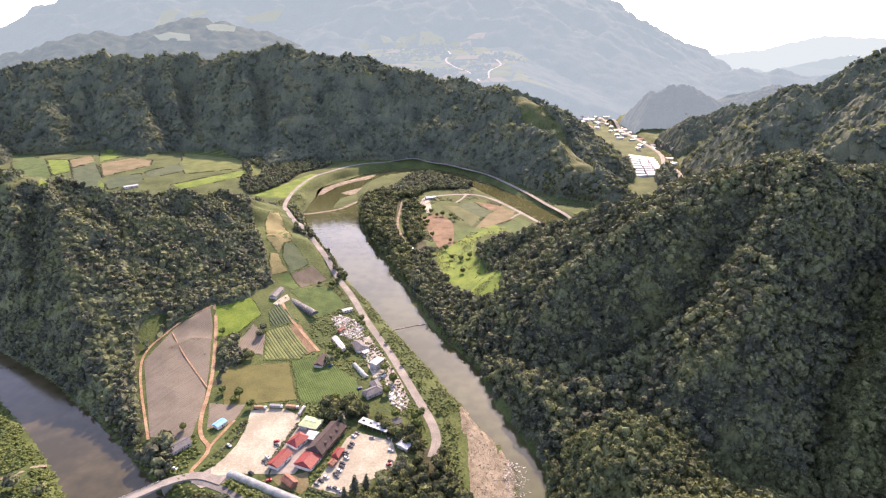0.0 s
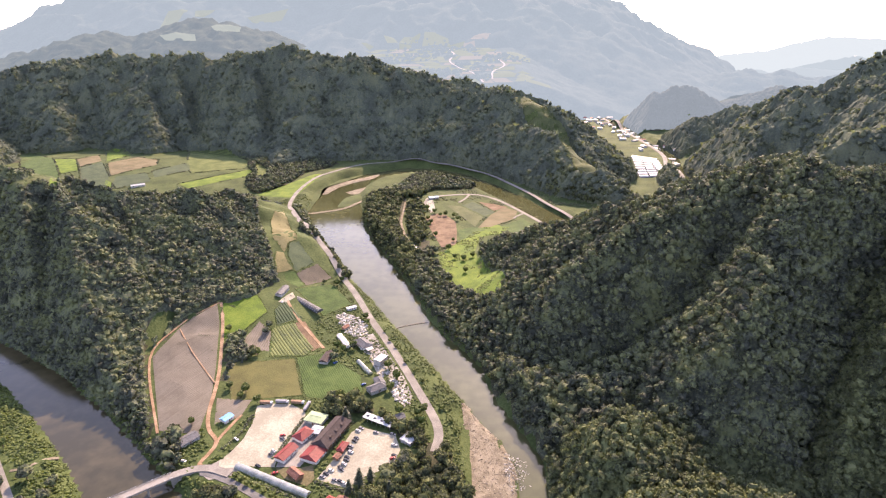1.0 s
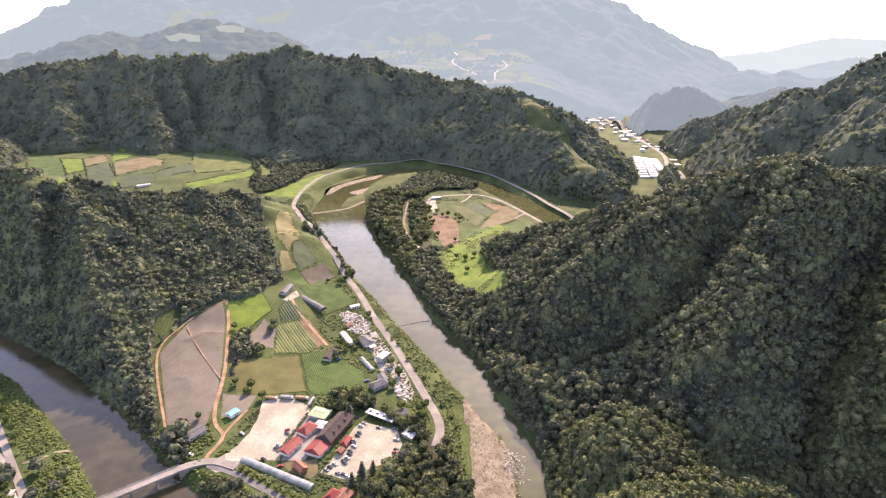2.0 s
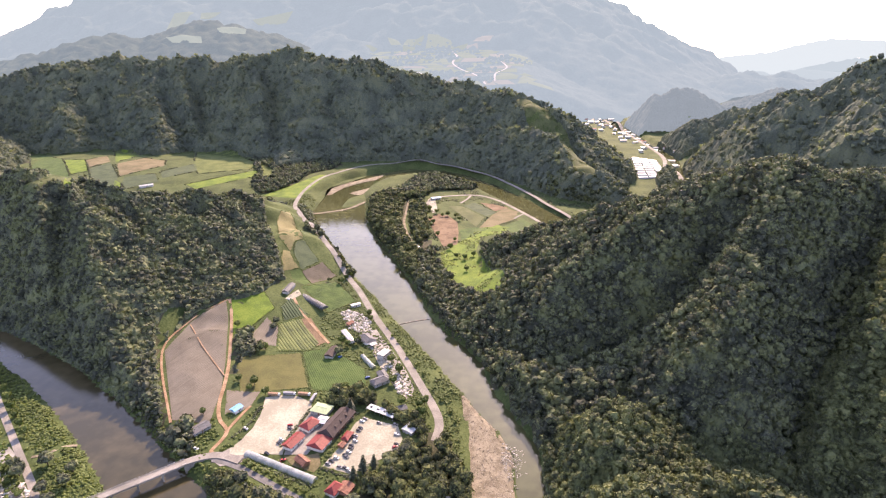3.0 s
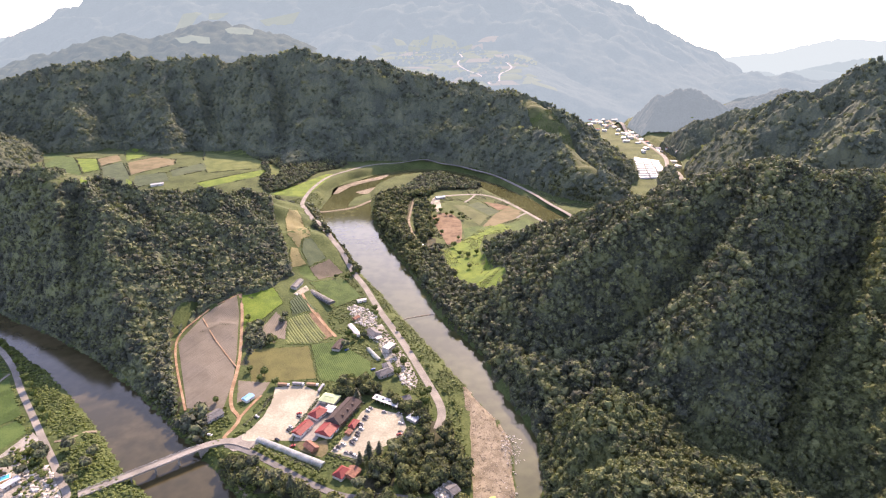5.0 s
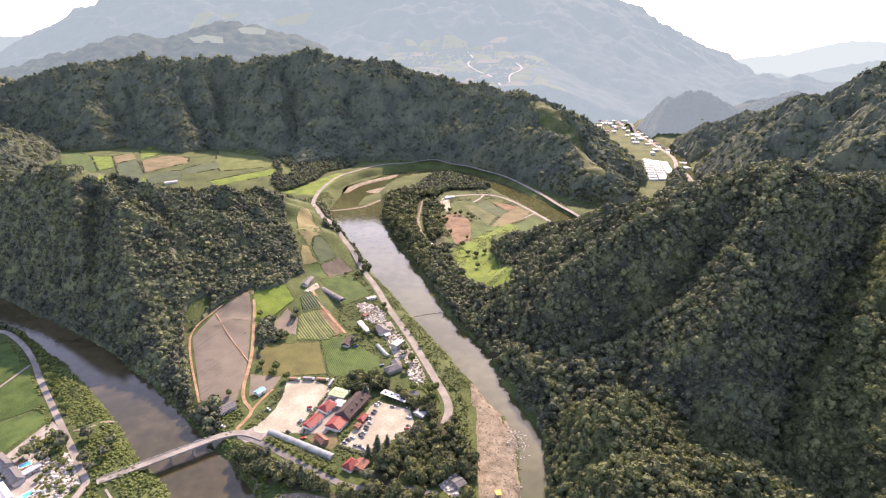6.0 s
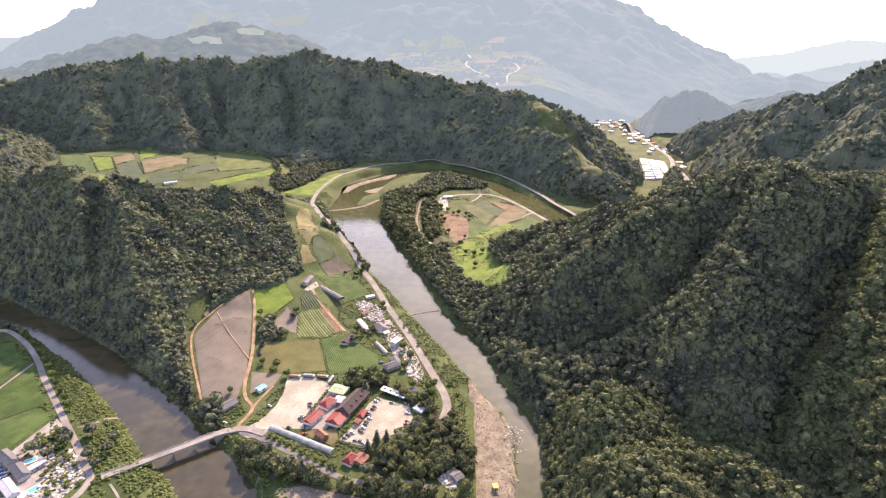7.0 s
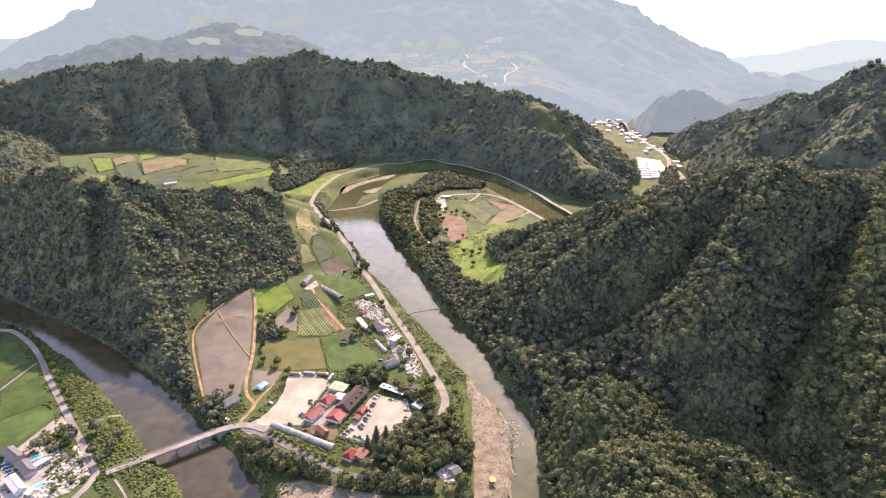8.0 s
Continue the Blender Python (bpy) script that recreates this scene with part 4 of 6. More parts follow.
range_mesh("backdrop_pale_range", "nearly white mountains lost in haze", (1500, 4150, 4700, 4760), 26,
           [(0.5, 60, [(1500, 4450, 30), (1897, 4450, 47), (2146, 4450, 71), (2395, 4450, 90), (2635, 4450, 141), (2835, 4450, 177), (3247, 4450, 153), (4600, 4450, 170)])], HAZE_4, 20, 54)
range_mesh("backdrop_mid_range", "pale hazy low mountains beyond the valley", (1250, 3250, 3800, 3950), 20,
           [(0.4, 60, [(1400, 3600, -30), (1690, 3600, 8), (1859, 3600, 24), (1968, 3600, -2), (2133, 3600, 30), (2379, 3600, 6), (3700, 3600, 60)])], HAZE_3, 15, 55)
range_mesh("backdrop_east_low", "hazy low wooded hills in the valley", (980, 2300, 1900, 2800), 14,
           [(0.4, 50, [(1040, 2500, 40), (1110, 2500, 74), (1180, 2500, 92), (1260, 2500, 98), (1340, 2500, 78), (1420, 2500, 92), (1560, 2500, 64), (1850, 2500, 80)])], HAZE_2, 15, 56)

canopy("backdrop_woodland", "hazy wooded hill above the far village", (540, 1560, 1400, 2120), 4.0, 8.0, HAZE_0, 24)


# high fields on the bench and foothills
def high_field(corners, mat, seed, lift=2.5):
    poly = corners
    xs, ys = [p[0] for p in poly], [p[1] for p in poly]
    qx, qy = np.meshgrid(np.arange(min(xs), max(xs), 14), np.arange(min(ys), max(ys), 14))
    ok = inside(qx, qy, poly)
    pts = [Vector(p) for p in poly] + [Vector(p) for p in zip(qx[ok], qy[ok])]
    v, _, f, *_ = geometry.delaunay_2d_cdt(pts, [], [list(range(len(poly)))], 1, 0.01)
    xy = np.array([tuple(p) for p in v])
    z = np.maximum(range_height(xy[:, 0], xy[:, 1], MASSIF, 80, 52, -30, bench_height, 8), range_height(xy[:, 0], xy[:, 1], [FOOT, FOOT_2], 15, 51, -30, None, 14)) + lift
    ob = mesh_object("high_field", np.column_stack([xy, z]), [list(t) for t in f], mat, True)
    tagged(ob, "pale green field on a far mountain bench", "field", kind="structure")


rng = np.random.default_rng(77)
y0 = 1895.0
while y0 < 2430:
    deep = rng.uniform(26, 58)
    x = -350.0 + rng.uniform(0, 40)
    while x < 270:
        w = rng.uniform(34, 105)
        skew = rng.uniform(-22, 22)
        middle = x + w / 2
        if rng.random() < 0.8 and (y0 > 2130 or middle > -250 + (2130 - y0) * 0.9) and (y0 < 2250 or middle < 160):
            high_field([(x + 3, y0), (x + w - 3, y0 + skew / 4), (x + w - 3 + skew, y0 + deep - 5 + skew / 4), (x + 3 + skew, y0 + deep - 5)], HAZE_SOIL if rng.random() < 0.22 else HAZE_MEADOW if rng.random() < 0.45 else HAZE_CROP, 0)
        x += w
    y0 += deep


def bench_z(x, y):
    return float(range_height(np.array([x]), np.array([y]), MASSIF, 80, 52, -30, bench_height, 8)[0])


def high_road(line):
    """A pale track over the bench."""
    c = smooth_line(line, 12.0)
    d = np.gradient(c, axis=0)
    d /= np.hypot(d[:, 0], d[:, 1])[:, None] + 1e-9
    side = np.stack([d[:, 1], -d[:, 0]], 1) * 3.2
    z = np.array([bench_z(x, y) for x, y in c]) + 4.0
    v = np.concatenate([np.column_stack([c - side, z]), np.column_stack([c + side, z])])
    i = np.arange(len(c) - 1)
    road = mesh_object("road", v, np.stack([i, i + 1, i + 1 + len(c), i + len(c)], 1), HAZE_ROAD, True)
    tagged(road, "pale concrete track across the far mountain bench", "road", kind="structure")


high_road([(118, 1905), (95, 1990), (40, 2080), (12, 2170), (30, 2260), (10, 2340)])
high_road([(150, 1930), (160, 2010), (205, 2090), (190, 2170)])
high_road([(-60, 2010), (-130, 2060), (-230, 2090), (-300, 2120)])

# dark copses between the high fields
rng = np.random.default_rng(78)
V, Fc, n = [], [], 0
for cx, cy, spread, count in ((95, 1950, 26, 60), (-10, 2010, 34, 80), (60, 2120, 20, 34), (-120, 2240, 40, 60), (120, 2060, 22, 36), (-40, 2350, 60, 90), (200, 2200, 45, 70), (-220, 2180, 30, 40), (20, 2230, 12, 14)):
    for _ in range(count):
        x, y = rng.normal(cx, spread), rng.normal(cy, spread * 0.6)
        r = rng.uniform(4, 8)
        V.append(ICO_V * (r, r, r * 0.9) * rng.uniform(0.8, 1.2, (12, 1)) + (x, y, bench_z(x, y) + r * 0.7))
        Fc.append(ICO_F + n)
        n += 12
tagged(mesh_object("backdrop_copses", np.concatenate(V), np.concatenate(Fc), HAZE_2, True), "hazy copses between far mountain fields", "woodland", kind="stuff")

# cleared strips on the foothills and the mountain flank
for k, corners in enumerate((
        [(-1052, 2198), (-913, 2184), (-889, 2126), (-1014, 2163)],
        [(-891, 2290), (-779, 2295), (-772, 2253), (-857, 2223)],
        [(-1231, 2706), (-1135, 2686), (-1159, 2611), (-1219, 2564)],
        [(-877, 2683), (-703, 2732), (-727, 2683), (-832, 2650)],
        [(-1114, 2714), (-1034, 2742), (-1050, 2707), (-1102, 2664)])):
    high_field(corners, HAZE_CROP, k, 4.0)

# the valley floor far out takes the glowing haze materials too
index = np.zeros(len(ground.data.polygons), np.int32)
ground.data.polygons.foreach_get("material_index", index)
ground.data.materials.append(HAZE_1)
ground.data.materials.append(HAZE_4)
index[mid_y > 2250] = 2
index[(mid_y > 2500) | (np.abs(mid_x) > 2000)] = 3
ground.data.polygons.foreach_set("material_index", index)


# ---- builders for things ----
def part(name, bm, mat, parent, label=""):
    """Links a bmesh as one mesh object under a thing or part."""
    me = bpy.data.meshes.new(name)
    bm.to_mesh(me)
    bm.free()
    me.materials.append(mat)
    ob = new(name, me)
    ob.parent = parent
    if label:
        ob["label"] = label
    return ob


def box(bm, x0, y0, z0, x1, y1, z1, bevel=0.0):
    m = Matrix.Translation(((x0 + x1) / 2, (y0 + y1) / 2, (z0 + z1) / 2)) @ Matrix.Diagonal((x1 - x0, y1 - y0, z1 - z0, 1))
    made = bmesh.ops.create_cube(bm, size=1, matrix=m)
    if bevel:
        edges = list({e for v in made["verts"] for e in v.link_edges})
        bmesh.ops.bevel(bm, geom=edges, offset=bevel, segments=1, affect="EDGES")
    return bm


def boxes(*rows):
    bm = bmesh.new()
    for r in rows:
        box(bm, *r)
    return bm


def solid(points, faces):
    bm = bmesh.new()
    v = [bm.verts.new(p) for p in points]
    for f in faces:
        bm.faces.new([v[i] for i in f])
    bmesh.ops.recalc_face_normals(bm, faces=bm.faces)
    return bm


def tube(p, q, r, seg=8):
    bm = bmesh.new()
    p, q = Vector(p), Vector(q)
    m = Matrix.Translation((p + q) / 2) @ (q - p).to_track_quat("Z", "Y").to_matrix().to_4x4()
    bmesh.ops.create_cone(bm, cap_ends=True, segments=seg, radius1=r, radius2=r, depth=(q - p).length, matrix=m)
    return bm


def ground_z(x, y):
    return float(height(np.array([x]), np.array([y]))[0])


def thing(name, label, category, x, y, turn=0.0, z=None, group=""):
    ob = new(name)
    ob.empty_display_size = 0.5
    ob.matrix_world = Matrix.Translation((x, y, ground_z(x, y) + 0.2 if z is None else z)) @ Matrix.Rotation(turn, 4, "Z")
    return tagged(ob, label, category, group)


def paint(name, c, rough=0.6, metal=0.0, spread=0.25, scale=0.6, bump=0.0, bump_scale=4.0, spec=0.4):
    lo, hi = [v * (1 - spread) for v in c], [min(0.9, v * (1 + spread)) for v in c]
    return material(name, [lo, c, hi], scale, rough, bump, bump_scale, spec=spec, metal=metal)


WHITE_WALL = paint("white_render", (0.66, 0.64, 0.6), 0.9, spread=0.12)
GREY_WALL = paint("grey_render", (0.36, 0.35, 0.33), 0.9, spread=0.18)
BRICK_WALL = paint("brick_render", (0.36, 0.2, 0.14), 0.9)
WOOD_WALL = paint("brown_wood", (0.2, 0.12, 0.07), 0.8)
ROOF_DARK = paint("dark_brown_tiles", (0.055, 0.04, 0.037), 0.85, bump=0.08, bump_scale=2.5)
ROOF_GREY = paint("grey_tiles", (0.1, 0.102, 0.108), 0.75, bump=0.08, bump_scale=2.5)
ROOF_RED = paint("red_metal_roof", (0.2, 0.032, 0.028), 0.6, spread=0.2)
ROOF_RUST = paint("rusty_red_roof", (0.2, 0.09, 0.06), 0.8, spread=0.35)
ROOF_GREEN = paint("pale_green_roof", (0.3, 0.38, 0.22), 0.7, spread=0.12)
ROOF_BLUE = paint("blue_metal_roof", (0.16, 0.38, 0.62), 0.5, spread=0.15)
ROOF_PALE = paint("pale_metal_roof", (0.36, 0.39, 0.41), 0.5, spread=0.15)
ROOF_WHITE = paint("white_metal_roof", (0.46, 0.46, 0.45), 0.5, spread=0.1)
GLASS_DARK = paint("dark_window_glass", (0.02, 0.025, 0.03), 0.08, spec=0.6)
WINDOW_FRAME = paint("white_window_frame", (0.7, 0.7, 0.68), 0.6)
DOOR_MAT = paint("brown_door", (0.16, 0.09, 0.05), 0.6)
FILM = material("vinyl_film", [(0.27, 0.3, 0.31), (0.35, 0.38, 0.39), (0.44, 0.47, 0.48)], 0.25, 0.25, fine=1.5, translucent=0.35, spec=0.5)
NET = paint("black_shade_net", (0.06, 0.065, 0.07), 0.7, spread=0.35, scale=0.3)
STEEL = paint("galvanised_steel", (0.5, 0.51, 0.52), 0.4, metal=0.7)
TYRE = paint("black_tyre", (0.02, 0.02, 0.02), 0.9)
STONE = material("white_boulder", [(0.26, 0.24, 0.2), (0.42, 0.39, 0.34), (0.56, 0.53, 0.48)], 0.3, 0.9, 0.1, 2.0, 1.5, island=0.5)
STONE_GREY = material("grey_boulder", [(0.13, 0.11, 0.085), (0.22, 0.185, 0.145), (0.33, 0.285, 0.225)], 0.3, 0.9, 0.1, 2.0, 1.5, island=0.5)
POOL = paint("turquoise_pool_water", (0.08, 0.42, 0.5), 0.05, spread=0.1, spec=0.5)


def axis_of(ends):
    (ax, ay), (bx, by) = ends
    return (ax + bx) / 2, (ay + by) / 2, math.hypot(bx - ax, by - ay), math.atan2(by - ay, bx - ax)


def house(ends, deep, wall_h, roof_h, wall_mat, roof_mat, label, name="house", category="house", hip=0.0, eave=0.6, windows=3, storeys=1):
    """A house whose long axis runs between two points of the plan."""
    x, y, w, turn = axis_of(ends)
    ob = thing(name, label, category, x, y, turn)
    a, b = w / 2, deep / 2
    part("wall", boxes((-a, -b, -1.0, a, b, wall_h)), wall_mat, ob)
    ea, eb, t = a + eave, b + eave, 0.18
    r = max(0.0, a + eave - hip)
    z0, z1 = wall_h - 0.1, wall_h + roof_h
    low = [(-ea, -eb), (ea, -eb), (ea, eb), (-ea, eb)]
    pts = [(px, py, z0) for px, py in low] + [(px, py, z0 + t) for px, py in low] + [(-r, 0, z1 + t), (r, 0, z1 + t)]
    part("roof", solid(pts, [(0, 1, 2, 3), (0, 1, 5, 4), (1, 2, 6, 5), (2, 3, 7, 6), (3, 0, 4, 7), (4, 5, 9, 8), (6, 7, 8, 9), (5, 6, 9), (7, 4, 8)]), roof_mat, ob)
    part("ridge_cap", boxes((-r, -0.18, z1 + t - 0.1, r, 0.18, z1 + t + 0.16, 0.05)), roof_mat, ob)
    part("door", boxes((-0.5, -b - 0.06, -0.1, 0.5, -b + 0.02, 2.05)), DOOR_MAT, ob)
    for s in range(storeys):
        for i in range(windows):
            for side in (-1, 1):
                wx = -a + (i + 0.5) * w / windows
                if s == 0 and side < 0 and abs(wx) < 1.1:
                    wx += 1.6
                wz = 0.95 + 2.7 * s
                win = part("window", boxes((wx - 0.65, side * b - 0.05, wz, wx + 0.65, side * b + 0.05, wz + 1.15)), WINDOW_FRAME, ob)
                part("pane", boxes((wx - 0.56, side * b - 0.065, wz + 0.09, wx + 0.56, side * b + 0.065, wz + 1.06)), GLASS_DARK, win)
    return ob


def open_shelter(ends, deep, tall, roof_mat, label, pitch=0.25, skylights=0, posts=4):
    """A long roof on posts."""
    x, y, w, turn = axis_of(ends)
    ob = thing("shelter", label, "shelter", x, y, turn)
    a, b = w / 2, deep / 2
    pts = [(-a, -b, tall), (a, -b, tall), (a, b, tall + pitch), (-a, b, tall + pitch)]
    pts += [(px, py, pz + 0.15) for px, py, pz in pts]
    part("roof", solid(pts, [(3, 2, 1, 0), (4, 5, 6, 7), (0, 1, 5, 4), (1, 2, 6, 5), (2, 3, 7, 6), (3, 0, 4, 7)]), roof_mat, ob)
    part("back_wall", boxes((-a + 0.2, b - 0.4, -0.5, a - 0.2, b - 0.25, tall)), GREY_WALL, ob)
    for i in range(posts):
        px = -a + 0.4 + (w - 0.8) * i / (posts - 1)
        part("post", tube((px, -b + 0.3, -0.5), (px, -b + 0.3, tall), 0.09, 6), STEEL, ob)
    for i in range(skylights):
        px = -a + w * (i + 0.5) / skylights
        part("skylight", boxes((px - 1.1, -0.9, tall + pitch / 2 + 0.1, px + 1.1, 0.9, tall + pitch / 2 + 0.36, 0.05)), GLASS_DARK, ob)
    return ob


def greenhouse(ends, wide, tall, mat, label, hoop_step=4.0):
    x, y, w, turn = axis_of(ends)
    ob = thing("greenhouse", label, "greenhouse", x, y, turn)
    n = 9
    arc = [(-wide / 2 * math.cos(math.pi * i / n), tall * math.sin(math.pi * i / n) ** 0.8) for i in range(n + 1)]
    pts = [(s * w / 2, py, pz) for s in (-1, 1) for py, pz in arc]
    part("film", solid(pts, [(i, i + 1, n + 2 + i, n + 1 + i) for i in range(n)]), mat, ob)
    for s in (0, 1):
        part("end_wall", solid([pts[s * (n + 1) + i] for i in range(n + 1)], [tuple(range(n + 1))]), mat, ob)
    k = max(2, int(w / hoop_step))
    for j in range(k + 1):
        hx = -w / 2 + w * j / k
        rim = [(hx + d, py * f, pz * f) for d in (-0.06, 0.06) for f in (1.0, 1.012) for py, pz in arc]
        m = n + 1
        quads = []
        for i in range(n):
            quads += [(m + i, m + i + 1, 3 * m + i + 1, 3 * m + i), (i, i + 1, m + i + 1, m + i), (2 * m + i, 2 * m + i + 1, 3 * m + i + 1, 3 * m + i)]
        part("hoop", solid(rim, quads), STEEL, ob)
    return ob


def make_car(color_mat, label, long=4.5, wide=1.8, tall=1.48, van=False):
    ob = thing("car", label, "car", 0, 0, 0, 0, "parked cars")
    h = wide / 2
    hood = 0.9 if not van else 1.15
    side = [(-long / 2, 0.32), (long / 2, 0.32), (long / 2, 0.62), (long / 2 - 0.25, hood - 0.08), (long / 2 - 1.15, hood), (-long / 2 + 0.2, hood + 0.04), (-long / 2, 0.75)]
    n = len(side)
    part("body", solid([(x, s * h, z) for s in (-1, 1) for x, z in side], [tuple(range(n)), tuple(range(2 * n - 1, n - 1, -1))] + [(i, (i + 1) % n, n + (i + 1) % n, n + i) for i in range(n)]), color_mat, ob)
    f, r = long / 2 - 1.2, -long / 2 + 0.3
    cab = [(r, hood), (f, hood), (f - 0.75, tall - 0.08), (r + (0.15 if van else 0.55), tall - 0.08)]
    part("windows", solid([(x, s * (h - 0.06 - (0.14 if i > 1 else 0)), z) for s in (-1, 1) for i, (x, z) in enumerate(cab)], [(0, 1, 2, 3), (7, 6, 5, 4)] + [(i, (i + 1) % 4, 4 + (i + 1) % 4, 4 + i) for i in range(4)]), GLASS_DARK, ob)
    part("roof", boxes((r + (0.1 if van else 0.5), -h + 0.18, tall - 0.09, f - 0.7, h - 0.18, tall, 0.04)), color_mat, ob)
    for sx in (-1, 1):
        for sy in (-1, 1):
            part("wheel", tube((sx * (long / 2 - 0.85), sy * (h - 0.2), 0.32), (sx * (long / 2 - 0.85), sy * (h + 0.02), 0.32), 0.33, 10), TYRE, ob)
    for sy in (-1, 1):
        part("headlight", boxes((long / 2 - 0.12, sy * h * 0.7 - 0.2, 0.6, long / 2 + 0.01, sy * h * 0.7 + 0.2, 0.75)), WINDOW_FRAME, ob)
    return ob


def make_truck(cab_mat, bed_mat, label, long=8.5):
    ob = thing("truck", label, "truck", 0, 0, 0, 0, "parked trucks")
    h = 1.2
    part("chassis", boxes((-long / 2, -0.9, 0.55, long / 2 - 0.2, 0.9, 0.8)), TYRE, ob)
    part("cab", boxes((long / 2 - 2.0, -h + 0.05, 0.6, long / 2, h - 0.05, 2.6, 0.15)), cab_mat, ob)
    part("windscreen", boxes((long / 2 - 0.06, -h + 0.25, 1.5, long / 2 + 0.03, h - 0.25, 2.3)), GLASS_DARK, ob)
    part("cargo_bed", boxes((-long / 2, -h, 0.8, long / 2 - 2.2, h, 2.9, 0.06)), bed_mat, ob)
    for px in (-long / 2 + 1.2, -long / 2 + 2.4, long / 2 - 1.1):
        for sy in (-1, 1):
            part("wheel", tube((px, sy * (h - 0.3), 0.5), (px, sy * h, 0.5), 0.5, 10), TYRE, ob)
    return ob


def put_copy(ob, x, y, turn, first, lift=0.22):
    """Stands ob itself, the first time, or a copy of it at a place."""
    m = Matrix.Translation((x, y, ground_z(x, y) + lift)) @ Matrix.Rotation(turn, 4, "Z")
    if first:
        ob.matrix_world = m
        return ob
    return copy_thing(ob, m)


def rocks(name, label, poly, count, small, big, mat, seed, lift=0.0, flat=0.7):
    """Loose stones over a polygon, joined."""
    rng = np.random.default_rng(seed)
    xs, ys = [p[0] for p in poly], [p[1] for p in poly]
    x, y = rng.uniform(min(xs), max(xs), count * 3), rng.uniform(min(ys), max(ys), count * 3)
    ok = np.flatnonzero(inside(x, y, poly))[:count]
    x, y = x[ok], y[ok]
    r = small + (big - small) * rng.random(len(x)) ** 2.5
    z = height(x, y) + lift
    V = ICO_V[None] * (1 + 0.5 * (rng.random((len(x), 12, 1)) - 0.5)) * r[:, None, None] * np.array((1, 1, flat)) * rng.uniform(0.7, 1.3, (len(x), 1, 3))
    V = V + np.stack([x, y, z + r * 0.25], -1)[:, None]
    Fc = ICO_F[None] + (np.arange(len(x)) * 12)[:, None, None]
    return tagged(mesh_object(name, V.reshape(-1, 3), Fc.reshape(-1, 3), mat), label, "stones", kind="stuff")


def tree_template(kind, radius, tall, leaf_mat, label, seed, name="tree"):
    """A tree with a tapered trunk, limbs and a crown of leaf clumps."""
    rng = np.random.default_rng(seed)
    ob = thing(name, label, "tree", 0, 0, 0, 0)
    bm = bmesh.new()
    foot = tall * (0.25 if kind == "broad" else 0.1)
    bmesh.ops.create_cone(bm, cap_ends=True, segments=7, radius1=0.05 * tall ** 0.9, radius2=0.02 * tall, depth=tall * 0.75, matrix=Matrix.Translation((0, 0, tall * 0.375)))
    for i in range(5):
        a = i * 2.4 + rng.random()
        s, e = Vector((0, 0, tall * (0.25 + 0.08 * i))), Vector((radius * 0.6 * math.cos(a), radius * 0.6 * math.sin(a), tall * (0.45 + 0.09 * i)))
        m = Matrix.Translation((s + e) / 2) @ (e - s).to_track_quat("Z", "Y").to_matrix().to_4x4()
        bmesh.ops.create_cone(bm, cap_ends=False, segments=5, radius1=0.09, radius2=0.04, depth=(e - s).length, matrix=m)
    part("trunk", bm, BARK, ob)
    if kind == "broad":
        v, f = crown_shape(rng, 9, 260, 0.19, 1.0, 1)
        v = v * (radius, radius, (tall - foot) / 1.9) + (0, 0, foot)
    else:
        n = 460
        t = rng.random(n) ** 0.75
        a = rng.uniform(0, 2 * math.pi, n)
        wide = radius * (1 - t) * (0.75 + 0.35 * np.sin(t * 40))
        pos = np.stack([wide * np.cos(a), wide * np.sin(a), foot + t * (tall - foot)], 1)
        out = np.stack([np.cos(a), np.sin(a), np.full(n, -0.35)], 1)
        sidev = np.stack([-np.sin(a), np.cos(a), rng.normal(0, 0.25, n)], 1)
        s = (0.16 * radius + 0.2) * rng.uniform(0.7, 1.4, (n, 1))
        core = ICO_V * (radius * 0.5, radius * 0.5, (tall - foot) * 0.42) + (0, 0, foot + (tall - foot) * 0.42)
        v = np.concatenate([core, pos + out * s, pos - out * s + sidev * s * 0.6, pos - out * s - sidev * s * 0.6])
        i = 12 + np.arange(n)
        f = np.concatenate([ICO_F, np.stack([i, i + n, i + 2 * n], 1)])
    crown = mesh_object("crown", v, f, leaf_mat)
    crown.parent = ob
    return ob


